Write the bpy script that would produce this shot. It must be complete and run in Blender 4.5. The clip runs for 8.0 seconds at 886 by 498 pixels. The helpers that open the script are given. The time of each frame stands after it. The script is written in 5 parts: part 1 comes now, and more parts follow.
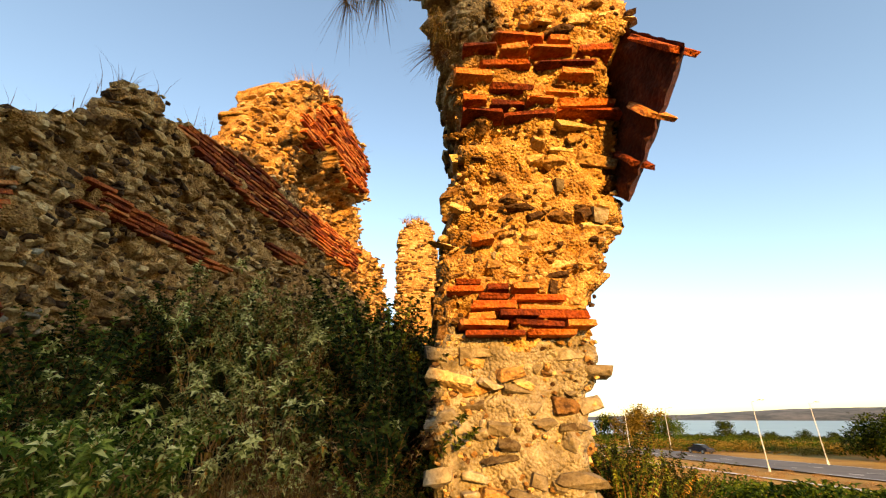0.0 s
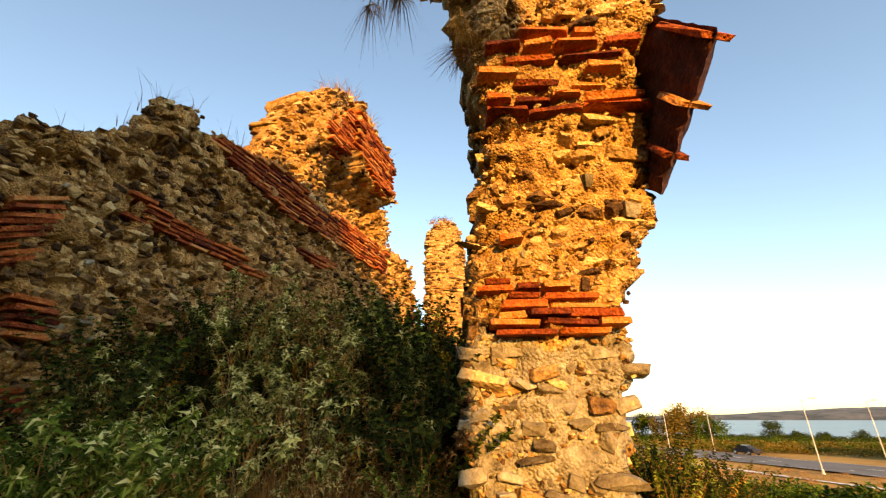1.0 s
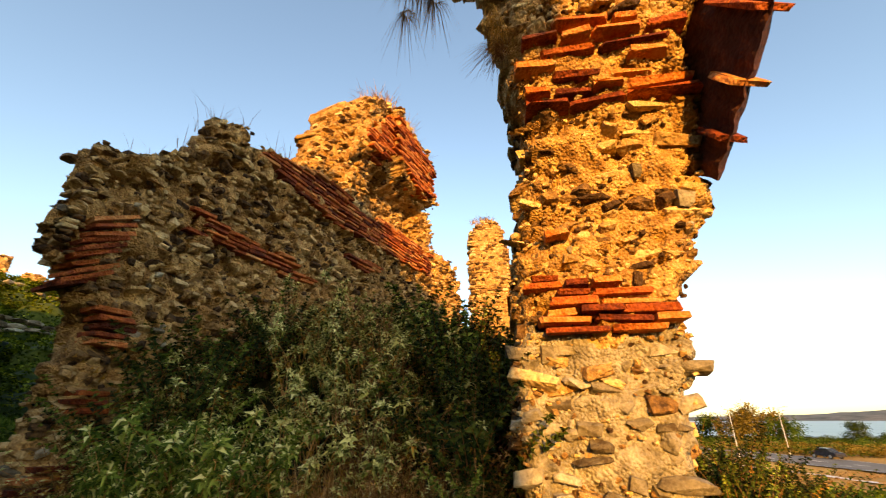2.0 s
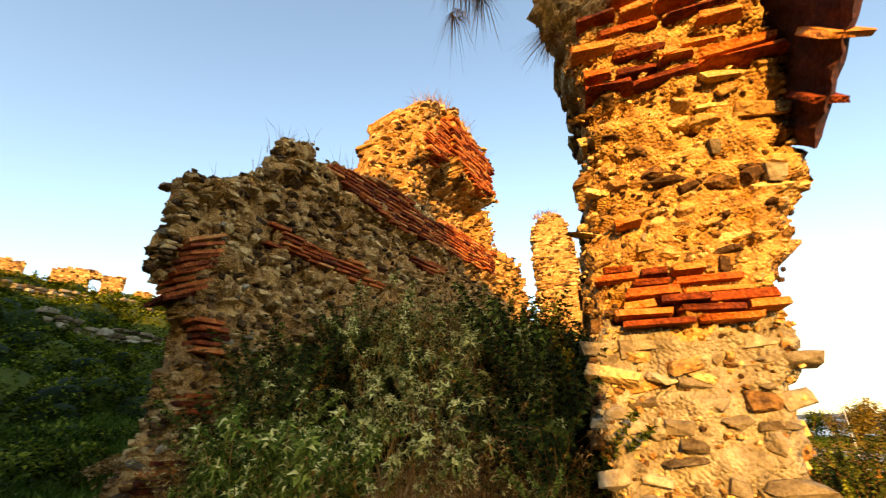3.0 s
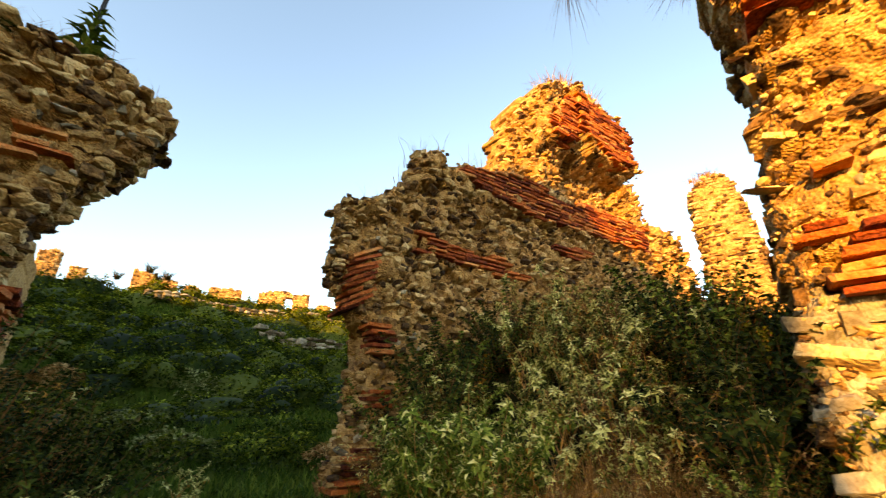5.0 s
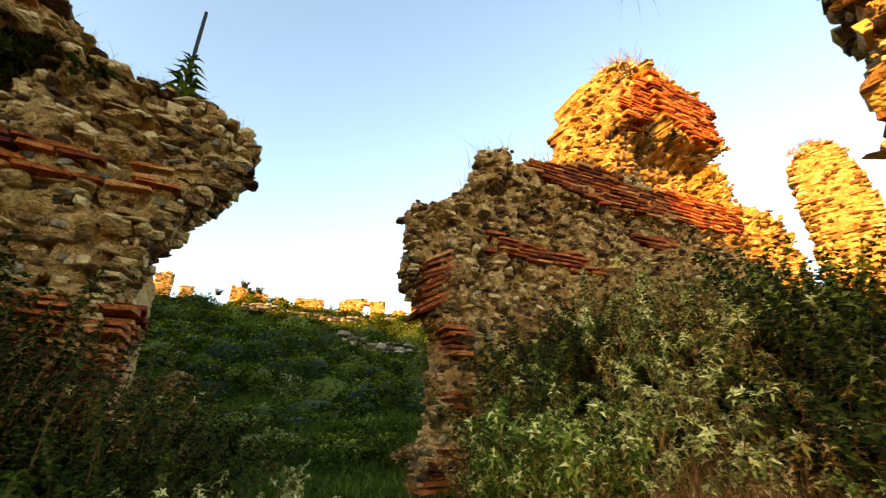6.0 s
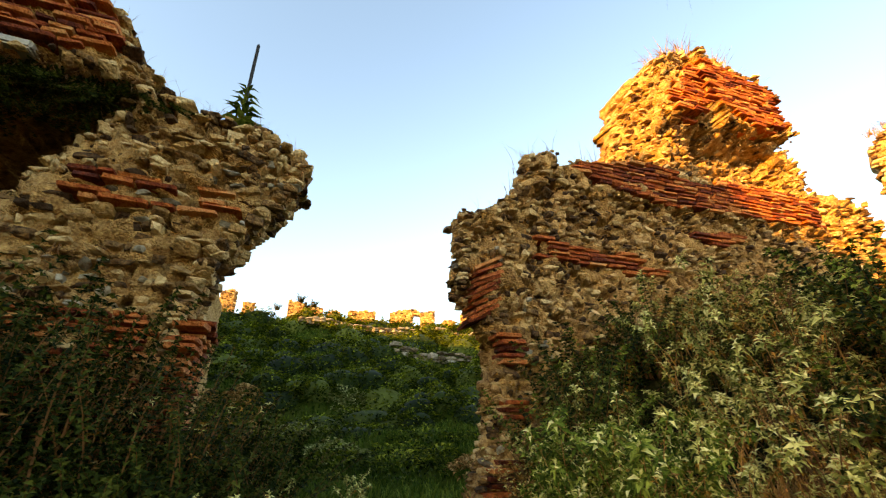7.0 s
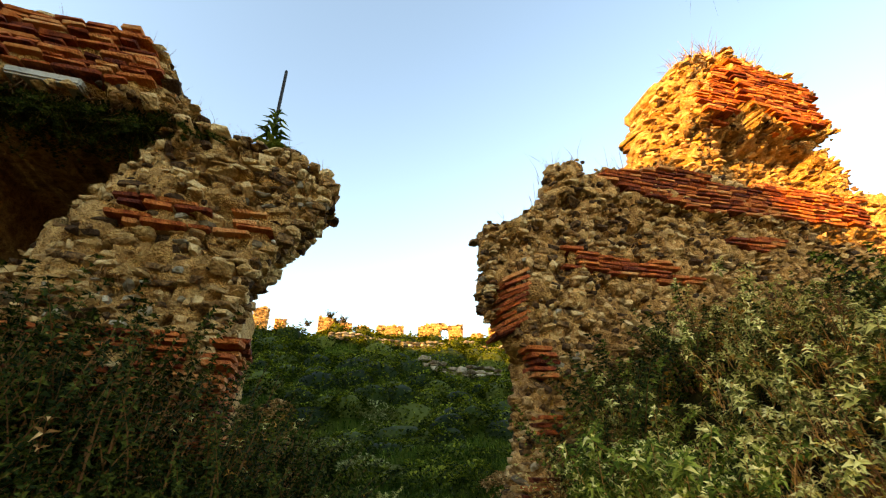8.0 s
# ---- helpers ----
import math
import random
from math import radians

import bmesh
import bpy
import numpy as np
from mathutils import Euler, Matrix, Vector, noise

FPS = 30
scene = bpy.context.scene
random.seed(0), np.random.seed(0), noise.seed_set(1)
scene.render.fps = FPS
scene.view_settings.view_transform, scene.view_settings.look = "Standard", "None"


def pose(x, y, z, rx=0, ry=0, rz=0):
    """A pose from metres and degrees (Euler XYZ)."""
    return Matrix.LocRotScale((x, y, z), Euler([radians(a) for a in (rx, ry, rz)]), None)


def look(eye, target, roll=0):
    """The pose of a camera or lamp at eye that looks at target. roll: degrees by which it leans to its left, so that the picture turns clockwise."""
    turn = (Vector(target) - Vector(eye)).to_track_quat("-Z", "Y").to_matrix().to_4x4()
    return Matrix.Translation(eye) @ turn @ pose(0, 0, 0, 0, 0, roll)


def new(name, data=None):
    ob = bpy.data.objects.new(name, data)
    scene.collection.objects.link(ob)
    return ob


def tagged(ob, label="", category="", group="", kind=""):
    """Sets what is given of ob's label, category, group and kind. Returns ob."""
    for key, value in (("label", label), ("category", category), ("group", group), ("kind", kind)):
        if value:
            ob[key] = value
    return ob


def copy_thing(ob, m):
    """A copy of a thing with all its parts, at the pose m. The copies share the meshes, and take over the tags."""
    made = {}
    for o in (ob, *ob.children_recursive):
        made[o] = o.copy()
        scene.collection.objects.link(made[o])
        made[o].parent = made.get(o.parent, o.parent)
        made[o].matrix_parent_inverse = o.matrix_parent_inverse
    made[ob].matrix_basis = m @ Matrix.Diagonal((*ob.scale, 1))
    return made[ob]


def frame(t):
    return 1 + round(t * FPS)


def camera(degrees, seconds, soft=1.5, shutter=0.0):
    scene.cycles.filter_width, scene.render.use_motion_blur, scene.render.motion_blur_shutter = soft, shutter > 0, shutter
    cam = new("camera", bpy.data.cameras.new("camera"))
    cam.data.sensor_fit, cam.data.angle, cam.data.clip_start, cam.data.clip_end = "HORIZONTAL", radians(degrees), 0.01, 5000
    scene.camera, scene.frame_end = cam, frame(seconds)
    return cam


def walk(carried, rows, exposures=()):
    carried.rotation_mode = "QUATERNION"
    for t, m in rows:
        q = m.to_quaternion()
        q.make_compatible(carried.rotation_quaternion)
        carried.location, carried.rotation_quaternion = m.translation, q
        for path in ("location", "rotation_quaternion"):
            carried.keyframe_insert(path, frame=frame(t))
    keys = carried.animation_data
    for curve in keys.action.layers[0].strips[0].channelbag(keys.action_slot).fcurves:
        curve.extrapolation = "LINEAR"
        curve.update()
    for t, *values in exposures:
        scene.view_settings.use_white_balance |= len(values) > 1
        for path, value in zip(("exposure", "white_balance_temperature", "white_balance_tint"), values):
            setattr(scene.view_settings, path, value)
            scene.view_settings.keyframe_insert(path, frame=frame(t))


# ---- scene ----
cam = camera(93.95, 8.0, soft=1.2, shutter=0.4)
EYE = 1.5
# seconds, x, y, height over the eye, then the turn about x, y and z
PATH = [
    (0, 0.0000, 0.0000, 0.0000, 112.293, -0.000, -0.000),
    (0.5, -0.0044, -0.0017, -0.0007, 112.339, 0.097, 1.755),
    (1, -0.0075, -0.0021, 0.0004, 112.334, 0.110, 4.131),
    (2.5, -0.0282, -0.0066, -0.0063, 112.462, 0.222, 14.795),
    (3, -0.0386, -0.0079, -0.0065, 112.372, 0.336, 19.862),
    (3.5, -0.0530, -0.0112, -0.0064, 112.061, 0.387, 25.113),
    (4, -0.0691, -0.0165, 0.0023, 111.474, 0.515, 30.072),
    (4.5, -0.0751, -0.0155, -0.0086, 111.618, 0.498, 34.996),
    (6, -0.1217, -0.0348, -0.0165, 112.018, 0.593, 50.530),
    (6.5, -0.1296, -0.0468, -0.0225, 112.681, 0.549, 54.499),
    (7, -0.1364, -0.0478, -0.0211, 113.306, 0.532, 57.476),
    (7.5, -0.1332, -0.0451, -0.0171, 114.108, 0.439, 59.731),
    (8, -0.1340, -0.0525, -0.0174, 115.139, 0.516, 61.414),
]
walk(cam, [(t, pose(x, y, EYE + z, rx, ry, rz)) for t, x, y, z, rx, ry, rz in PATH], [(0.0, 1.55, 8100, 10), (1.0, 1.53, 8100, 10), (2.5, 1.58, 8200, 10), (3.0, 1.76, 8300, 10), (4.5, 2.1, 8700, 10), (6.0, 2.25, 9000, 10), (8.0, 2.3, 9100, 10)])

# ---- world, sun ----
SUN_AZ, SUN_EL = radians(166), radians(14)
world = bpy.data.worlds.new("dusk_sky")
scene.world = world
world.use_nodes = True
wn = world.node_tree.nodes
sky = wn.new("ShaderNodeTexSky")
sky.sky_type = "NISHITA"
sky.sun_disc = False
sky.sun_elevation, sky.sun_rotation = SUN_EL, SUN_AZ
sky.air_density, sky.dust_density, sky.ozone_density = 1.0, 0.7, 2.0
wn["Background"].inputs["Strength"].default_value = 0.15
world.node_tree.links.new(sky.outputs[0], wn["Background"].inputs["Color"])
sun = new("sun", bpy.data.lights.new("sun", "SUN"))
sun.data.energy, sun.data.angle, sun.data.color = 3.75, radians(0.6), (1.0, 0.54, 0.145)
SUN_WAY = Vector((math.sin(SUN_AZ) * math.cos(SUN_EL), math.cos(SUN_AZ) * math.cos(SUN_EL), math.sin(SUN_EL)))
sun.matrix_world = look(SUN_WAY * 60, (0, 0, 0))


# ---- materials ----
def material(name, stops, scale=6.0, rough=0.9, bump=0.4, fine=60.0, vary="none", spread=0.5, metal=0.0, sheer=0.0, grit=0.0, gloss=0.25):
    """A matt natural surface: a colour ramp driven by coarse and fine noise and by a random value of the piece."""
    m = bpy.data.materials.new(name)
    m.use_nodes = True
    nt = m.node_tree
    nodes, links = nt.nodes, nt.links
    bsdf = nodes["Principled BSDF"]
    geo = nodes.new("ShaderNodeNewGeometry")
    big = nodes.new("ShaderNodeTexNoise")
    big.inputs["Scale"].default_value, big.inputs["Detail"].default_value, big.inputs["Roughness"].default_value = scale, 5, 0.65
    small = nodes.new("ShaderNodeTexNoise")
    small.inputs["Scale"].default_value, small.inputs["Detail"].default_value = fine, 3
    links.new(geo.outputs["Position"], big.inputs["Vector"])
    links.new(geo.outputs["Position"], small.inputs["Vector"])
    mix = nodes.new("ShaderNodeMath")
    mix.operation = "MULTIPLY_ADD"
    mix.inputs[1].default_value = 0.35
    links.new(small.outputs["Fac"], mix.inputs[0])
    part_big = nodes.new("ShaderNodeMath")
    part_big.operation = "MULTIPLY_ADD"
    part_big.inputs[1].default_value = 1.0
    part_big.inputs[2].default_value = -0.18
    links.new(big.outputs["Fac"], part_big.inputs[0])
    links.new(part_big.outputs[0], mix.inputs[2])
    value = mix
    if vary != "none":
        if vary == "object":
            rnd = nodes.new("ShaderNodeObjectInfo").outputs["Random"]
        else:
            rnd = geo.outputs["Random Per Island"]
        shift = nodes.new("ShaderNodeMath")
        shift.operation = "MULTIPLY_ADD"
        shift.inputs[1].default_value = spread
        shift.inputs[2].default_value = -spread / 2
        links.new(rnd, shift.inputs[0])
        add = nodes.new("ShaderNodeMath")
        add.operation = "ADD"
        links.new(mix.outputs[0], add.inputs[0])
        links.new(shift.outputs[0], add.inputs[1])
        value = add
    ramp = nodes.new("ShaderNodeValToRGB")
    el = ramp.color_ramp.elements
    while len(el) < len(stops):
        el.new(0.5)
    for e, (p, c) in zip(el, stops):
        e.position, e.color = p, (*c, 1)
    links.new(value.outputs[0], ramp.inputs["Fac"])
    links.new(ramp.outputs["Color"], bsdf.inputs["Base Color"])
    bsdf.inputs["Roughness"].default_value, bsdf.inputs["Metallic"].default_value = rough, metal
    bsdf.inputs["Specular IOR Level"].default_value = 0.05 if sheer else gloss
    if bump:
        bp = nodes.new("ShaderNodeBump")
        bp.inputs["Strength"].default_value, bp.inputs["Distance"].default_value = bump, 0.03
        height = mix
        if grit:
            cells = nodes.new("ShaderNodeTexVoronoi")
            cells.inputs["Scale"].default_value = grit
            links.new(geo.outputs["Position"], cells.inputs["Vector"])
            height = nodes.new("ShaderNodeMath")
            height.operation = "MULTIPLY_ADD"
            height.inputs[1].default_value = -0.7
            links.new(cells.outputs["Distance"], height.inputs[0])
            links.new(mix.outputs[0], height.inputs[2])
        links.new(height.outputs[0], bp.inputs["Height"])
        links.new(bp.outputs[0], bsdf.inputs["Normal"])
    if sheer:
        thin = nodes.new("ShaderNodeBsdfTranslucent")
        links.new(ramp.outputs["Color"], thin.inputs["Color"])
        both = nodes.new("ShaderNodeMixShader")
        both.inputs[0].default_value = sheer
        links.new(bsdf.outputs[0], both.inputs[1])
        links.new(thin.outputs[0], both.inputs[2])
        links.new(both.outputs[0], nodes["Material Output"].inputs["Surface"])
    return m


STONE = [(0.15, (0.05, 0.024, 0.009)), (0.38, (0.22, 0.115, 0.04)), (0.58, (0.40, 0.235, 0.085)), (0.82, (0.58, 0.40, 0.185))]
BRICK = [(0.15, (0.07, 0.011, 0.005)), (0.4, (0.27, 0.052, 0.013)), (0.6, (0.46, 0.125, 0.028)), (0.9, (0.56, 0.26, 0.09))]
M_STONE = material("stone", STONE, 9, 0.92, 0.9, 55, "object", 0.8, grit=28.0)
M_PALE = material("pale_stone", [(0.15, (0.06, 0.038, 0.018)), (0.4, (0.16, 0.127, 0.078)), (0.62, (0.275, 0.23, 0.155)), (0.85, (0.46, 0.405, 0.30))], 9, 0.92, 0.6, 55, "object", 0.5, grit=22.0)
M_STONE_ISLAND = material("stone_rest", STONE, 9, 0.92, 0.9, 55, "island", 0.9, grit=28.0)
M_BRICK = material("brick", BRICK, 9, 0.9, 0.6, 70, "object", 0.65, grit=40.0)
M_BRICK_ISLAND = material("brick_rest", BRICK, 9, 0.9, 0.4, 70, "island", 0.6)
M_MORTAR = material("mortar", [(0.22, (0.05, 0.02, 0.006)), (0.39, (0.27, 0.132, 0.038)), (0.64, (0.58, 0.35, 0.13))], 7, 0.95, 1.0, 42, grit=45.0)
M_LIME = material("pale_lime_mortar", [(0.22, (0.09, 0.07, 0.042)), (0.43, (0.22, 0.18, 0.115)), (0.68, (0.40, 0.345, 0.24))], 7, 0.95, 1.0, 42, grit=45.0)
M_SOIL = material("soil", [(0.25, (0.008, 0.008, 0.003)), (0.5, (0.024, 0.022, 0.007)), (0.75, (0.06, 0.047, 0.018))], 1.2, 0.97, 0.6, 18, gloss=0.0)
M_TURF = material("turf", [(0.25, (0.008, 0.014, 0.002)), (0.45, (0.030, 0.045, 0.006)), (0.6, (0.050, 0.062, 0.010)), (0.8, (0.10, 0.085, 0.022))], 0.9, 0.97, 1.0, 9, gloss=0.0)
M_FIELD = material("dry_field", [(0.25, (0.13, 0.07, 0.015)), (0.5, (0.34, 0.18, 0.03)), (0.75, (0.44, 0.27, 0.06))], 0.12, 0.97, 0.3, 2.0)
M_SAGE = material("sage_leaf", [(0.15, (0.025, 0.031, 0.005)), (0.5, (0.125, 0.14, 0.028)), (0.8, (0.36, 0.36, 0.10))], 3, 0.8, 0.0, 40, "island", 0.8, sheer=0.12)
M_TIP = material("pale_sage_tip", [(0.15, (0.40, 0.385, 0.11)), (0.5, (0.64, 0.60, 0.22)), (0.8, (0.78, 0.73, 0.35))], 3, 0.8, 0.0, 40, "island", 0.6, sheer=0.12)
M_FRESH = material("fresh_leaf", [(0.15, (0.025, 0.045, 0.006)), (0.5, (0.095, 0.14, 0.018)), (0.8, (0.27, 0.31, 0.055))], 3, 0.8, 0.0, 40, "island", 0.7, sheer=0.12)
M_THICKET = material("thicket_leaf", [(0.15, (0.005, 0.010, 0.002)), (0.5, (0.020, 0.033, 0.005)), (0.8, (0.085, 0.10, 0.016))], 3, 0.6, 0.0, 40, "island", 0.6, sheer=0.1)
M_STALK = material("dry_stalk", [(0.2, (0.22, 0.09, 0.025)), (0.7, (0.60, 0.31, 0.10))], 8, 0.9, 0.0, 60)
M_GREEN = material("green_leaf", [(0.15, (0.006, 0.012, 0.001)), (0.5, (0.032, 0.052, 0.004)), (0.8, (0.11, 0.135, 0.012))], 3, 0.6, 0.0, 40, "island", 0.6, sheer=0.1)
M_YELLOW = material("dying_leaf", [(0.15, (0.13, 0.06, 0.012)), (0.5, (0.36, 0.19, 0.03)), (0.8, (0.50, 0.24, 0.05))], 3, 0.8, 0.0, 40, "island", 0.6, sheer=0.12)
M_STEM = material("stem", [(0.2, (0.07, 0.03, 0.010)), (0.7, (0.24, 0.115, 0.04))], 8, 0.9, 0.0, 60)
M_STRAW = material("straw", [(0.2, (0.20, 0.095, 0.03)), (0.5, (0.44, 0.245, 0.085)), (0.8, (0.62, 0.40, 0.18))], 2, 0.9, 0.0, 30, "island", 0.6, sheer=0.12)
M_GRASS = material("grass", [(0.15, (0.010, 0.026, 0.003)), (0.5, (0.048, 0.092, 0.010)), (0.8, (0.16, 0.20, 0.028))], 0.35, 0.85, 0.0, 8, "island", 0.5, sheer=0.12)
# lighter green that paints the lit tops of the scrub mounds
M_LIT_SCRUB = material("lit_scrub_top", [(0.15, (0.035, 0.055, 0.004)), (0.5, (0.125, 0.165, 0.010)), (0.8, (0.27, 0.28, 0.03))], 0.5, 0.85, 0.0, 8, "island", 0.6, sheer=0.12)
M_OLIVE = material("sunlit_olive_leaf", [(0.15, (0.06, 0.045, 0.008)), (0.5, (0.20, 0.135, 0.022)), (0.8, (0.36, 0.24, 0.05))], 3, 0.8, 0.0, 40, "island", 0.6, sheer=0.12)
M_HILL_SAGE = material("grey_scrub", [(0.15, (0.09, 0.10, 0.03)), (0.5, (0.22, 0.235, 0.08)), (0.8, (0.38, 0.38, 0.16))], 2, 0.85, 0.0, 20, "island", 0.6, sheer=0.12)
M_ASPHALT = material("asphalt", [(0.3, (0.10, 0.095, 0.09)), (0.7, (0.16, 0.15, 0.14))], 0.4, 0.9, 0.1, 12)
M_LINE = material("road_paint", [(0.3, (0.5, 0.48, 0.44)), (0.7, (0.75, 0.73, 0.68))], 3, 0.8, 0.0, 30)
M_WATER = material("lake_water", [(0.3, (0.10, 0.14, 0.17)), (0.7, (0.16, 0.20, 0.23))], 0.02, 0.35, 0.05, 0.4)
M_FAR = material("far_shore", [(0.35, (0.05, 0.06, 0.06)), (0.5, (0.10, 0.105, 0.105)), (0.7, (0.16, 0.155, 0.15))], 0.012, 0.95, 0.0, 0.05)
M_POLE = material("painted_steel", [(0.3, (0.55, 0.53, 0.48)), (0.7, (0.68, 0.66, 0.6))], 3, 0.5, 0.0, 30)
M_CAR = material("car_paint", [(0.3, (0.02, 0.02, 0.028)), (0.7, (0.035, 0.035, 0.045))], 3, 0.25, 0.0, 30)
M_GLASS_DARK = material("car_window", [(0.3, (0.02, 0.025, 0.03)), (0.7, (0.03, 0.035, 0.04))], 3, 0.08, 0.0, 30)
M_TYRE = material("tyre_rubber", [(0.3, (0.02, 0.02, 0.02)), (0.7, (0.04, 0.04, 0.04))], 5, 0.9, 0.0, 30)
M_RIM = material("wheel_rim", [(0.3, (0.4, 0.4, 0.4)), (0.7, (0.55, 0.55, 0.55))], 5, 0.4, 0.0, 30, metal=0.8)
# brick tile with the shade under the vault put into its colour
M_SHADED_TILE = material("shaded_tile", [(0.2, (0.020, 0.006, 0.003)), (0.5, (0.055, 0.015, 0.007)), (0.85, (0.13, 0.04, 0.016))], 9, 0.9, 0.5, 60, grit=30.0)
M_LINTEL = material("pale_lintel_stone", [(0.2, (0.25, 0.23, 0.19)), (0.5, (0.42, 0.40, 0.34)), (0.8, (0.52, 0.50, 0.44))], 6, 0.9, 0.7, 40)


# ---- small tools ----
def link_mesh(name, verts, faces, mat, parent=None, label="", smooth=False, m=None):
    me = bpy.data.meshes.new(name)
    me.from_pydata(verts if isinstance(verts, list) else verts.tolist(), [], faces if isinstance(faces, list) else faces.tolist())
    me.materials.append(mat)
    if smooth:
        me.polygons.foreach_set("use_smooth", [True] * len(me.polygons))
    ob = new(name, me)
    if parent:
        ob.parent = parent
    if m is not None:
        ob.matrix_basis = m
    if label:
        ob["label"] = label
    return ob


def part(name, bm, mat, parent, label="", smooth=False):
    me = bpy.data.meshes.new(name)
    bm.to_mesh(me)
    bm.free()
    me.materials.append(mat)
    if smooth:
        me.polygons.foreach_set("use_smooth", [True] * len(me.polygons))
    ob = new(name, me)
    ob.parent = parent
    if label:
        ob["label"] = label
    return ob


def thing(name, label, category, m=None, kind="", group=""):
    ob = new(name)
    ob.empty_display_size = 0.2
    if m is not None:
        ob.matrix_basis = m
    return tagged(ob, label, category, group, kind)


def ramp_of(x, pts):
    """Piecewise linear value at x through (x, value) pairs."""
    return float(np.interp(x, [p[0] for p in pts], [p[1] for p in pts]))


def smooth_step(a, b, x):
    t = min(1.0, max(0.0, (x - a) / (b - a)))
    return t * t * (3 - 2 * t)


# ---- masonry ----
rng = random.Random(7)


def stone_shape(seed):
    r = random.Random(seed)
    bm = bmesh.new()
    for i in range(24):
        v = Vector((r.gauss(0, 1), r.gauss(0, 1), r.gauss(0, 1))).normalized()
        v = Vector([math.copysign(abs(c) ** (0.34 + 0.08 * (seed % 6)), c) for c in v])
        bm.verts.new(v * 0.5 * r.uniform(0.72, 1.05))
    out = bmesh.ops.convex_hull(bm, input=bm.verts)
    bmesh.ops.delete(bm, geom=[g for g in out["geom_interior"] if isinstance(g, bmesh.types.BMVert)], context="VERTS")
    me = bpy.data.meshes.new("stone")
    bm.to_mesh(me)
    bm.free()
    return me


def brick_shape(seed):
    r = random.Random(seed)
    bm = bmesh.new()
    bmesh.ops.create_cube(bm, size=1)
    bmesh.ops.bevel(bm, geom=list(bm.edges), offset=0.06, segments=1, affect="EDGES")
    for v in bm.verts:
        v.co.x += r.uniform(-0.03, 0.03)
        v.co.y += r.uniform(-0.07, 0.07)
        v.co.z += r.uniform(-0.10, 0.10)
    bmesh.ops.triangulate(bm, faces=bm.faces)
    me = bpy.data.meshes.new("brick")
    bm.to_mesh(me)
    bm.free()
    return me


STONES = [stone_shape(i) for i in range(24)]
BRICKS = [brick_shape(50 + i) for i in range(12)]
for me in STONES:
    me.materials.append(M_STONE)
PALE_STONES = [me.copy() for me in STONES]
for me in PALE_STONES:
    me.materials[0] = M_PALE
for me in BRICKS:
    me.materials.append(M_BRICK)


def mesh_arrays(me):
    v = np.empty(len(me.vertices) * 3)
    me.vertices.foreach_get("co", v)
    return v.reshape(-1, 3), [list(p.vertices) for p in me.polygons]


ARRAYS = {me.name: mesh_arrays(me) for me in STONES + PALE_STONES + BRICKS}


def join_pieces(name, pieces, mat, parent, label):
    verts, faces, n = [], [], 0
    for me, m in pieces:
        v, f = ARRAYS[me.name]
        a = np.array(m)
        verts.append(v @ a[:3, :3].T + a[:3, 3])
        faces += [[i + n for i in p] for p in f]
        n += len(v)
    if not verts:
        return None
    ob = link_mesh(name, np.concatenate(verts), faces, mat, parent, label)
    ob["kind"] = "stuff"
    return ob


def lay_pieces(name, pieces, parent, near, joined_mat, rest_label, limit=300):
    """The pieces nearest to a place of the plan become objects, the others one joined mesh."""
    world_m = parent.matrix_basis
    pieces.sort(key=lambda p: (world_m @ p[1].translation - near).length)
    for me, m in pieces[:limit]:
        ob = new(name, me)
        ob.parent = parent
        ob.matrix_basis = m
    join_pieces(name + "_fill", pieces[limit:], joined_mat, parent, rest_label)


def piece_matrix(s, y, z, l, d, h, turn=0.0, tilt=0.0, lean=0.0):
    return Matrix.LocRotScale((s, y, z), Euler((tilt, lean, turn)), (l, d, h))


def rubble(inside, front, s0, s1, z0, z1, course=(0.08, 0.13), length=(0.10, 0.26), proud=(0.0, 0.06), skip=0.12, seed=1, tilt=0.12, pale=0.0):
    r = random.Random(seed)
    out, z = [], z0
    while z < z1:
        h = r.uniform(*course)
        s = s0 + r.uniform(0, 0.2)
        while s < s1:
            l = r.uniform(*length) * r.choice((0.45, 0.6, 0.8, 1, 1, 1.3))
            zz = z + h / 2 + r.uniform(-0.25, 0.25) * h
            c = s + l / 2
            s += l + r.uniform(-0.01, 0.03)
            if not inside(c, zz) or r.random() < skip:
                continue
            hh = h * r.uniform(0.5, 1.2)
            d = r.uniform(0.14, 0.24)
            y = front(c, zz) + d / 2 - r.uniform(*proud)
            kind = PALE_STONES if r.random() < pale else STONES
            out.append((r.choice(kind), piece_matrix(c, y, zz, l * 1.12, d, hh * 1.1, r.uniform(-0.3, 0.3), r.uniform(-tilt, tilt) * 2, r.uniform(-tilt, tilt))))
        z += h * 0.93
    return out


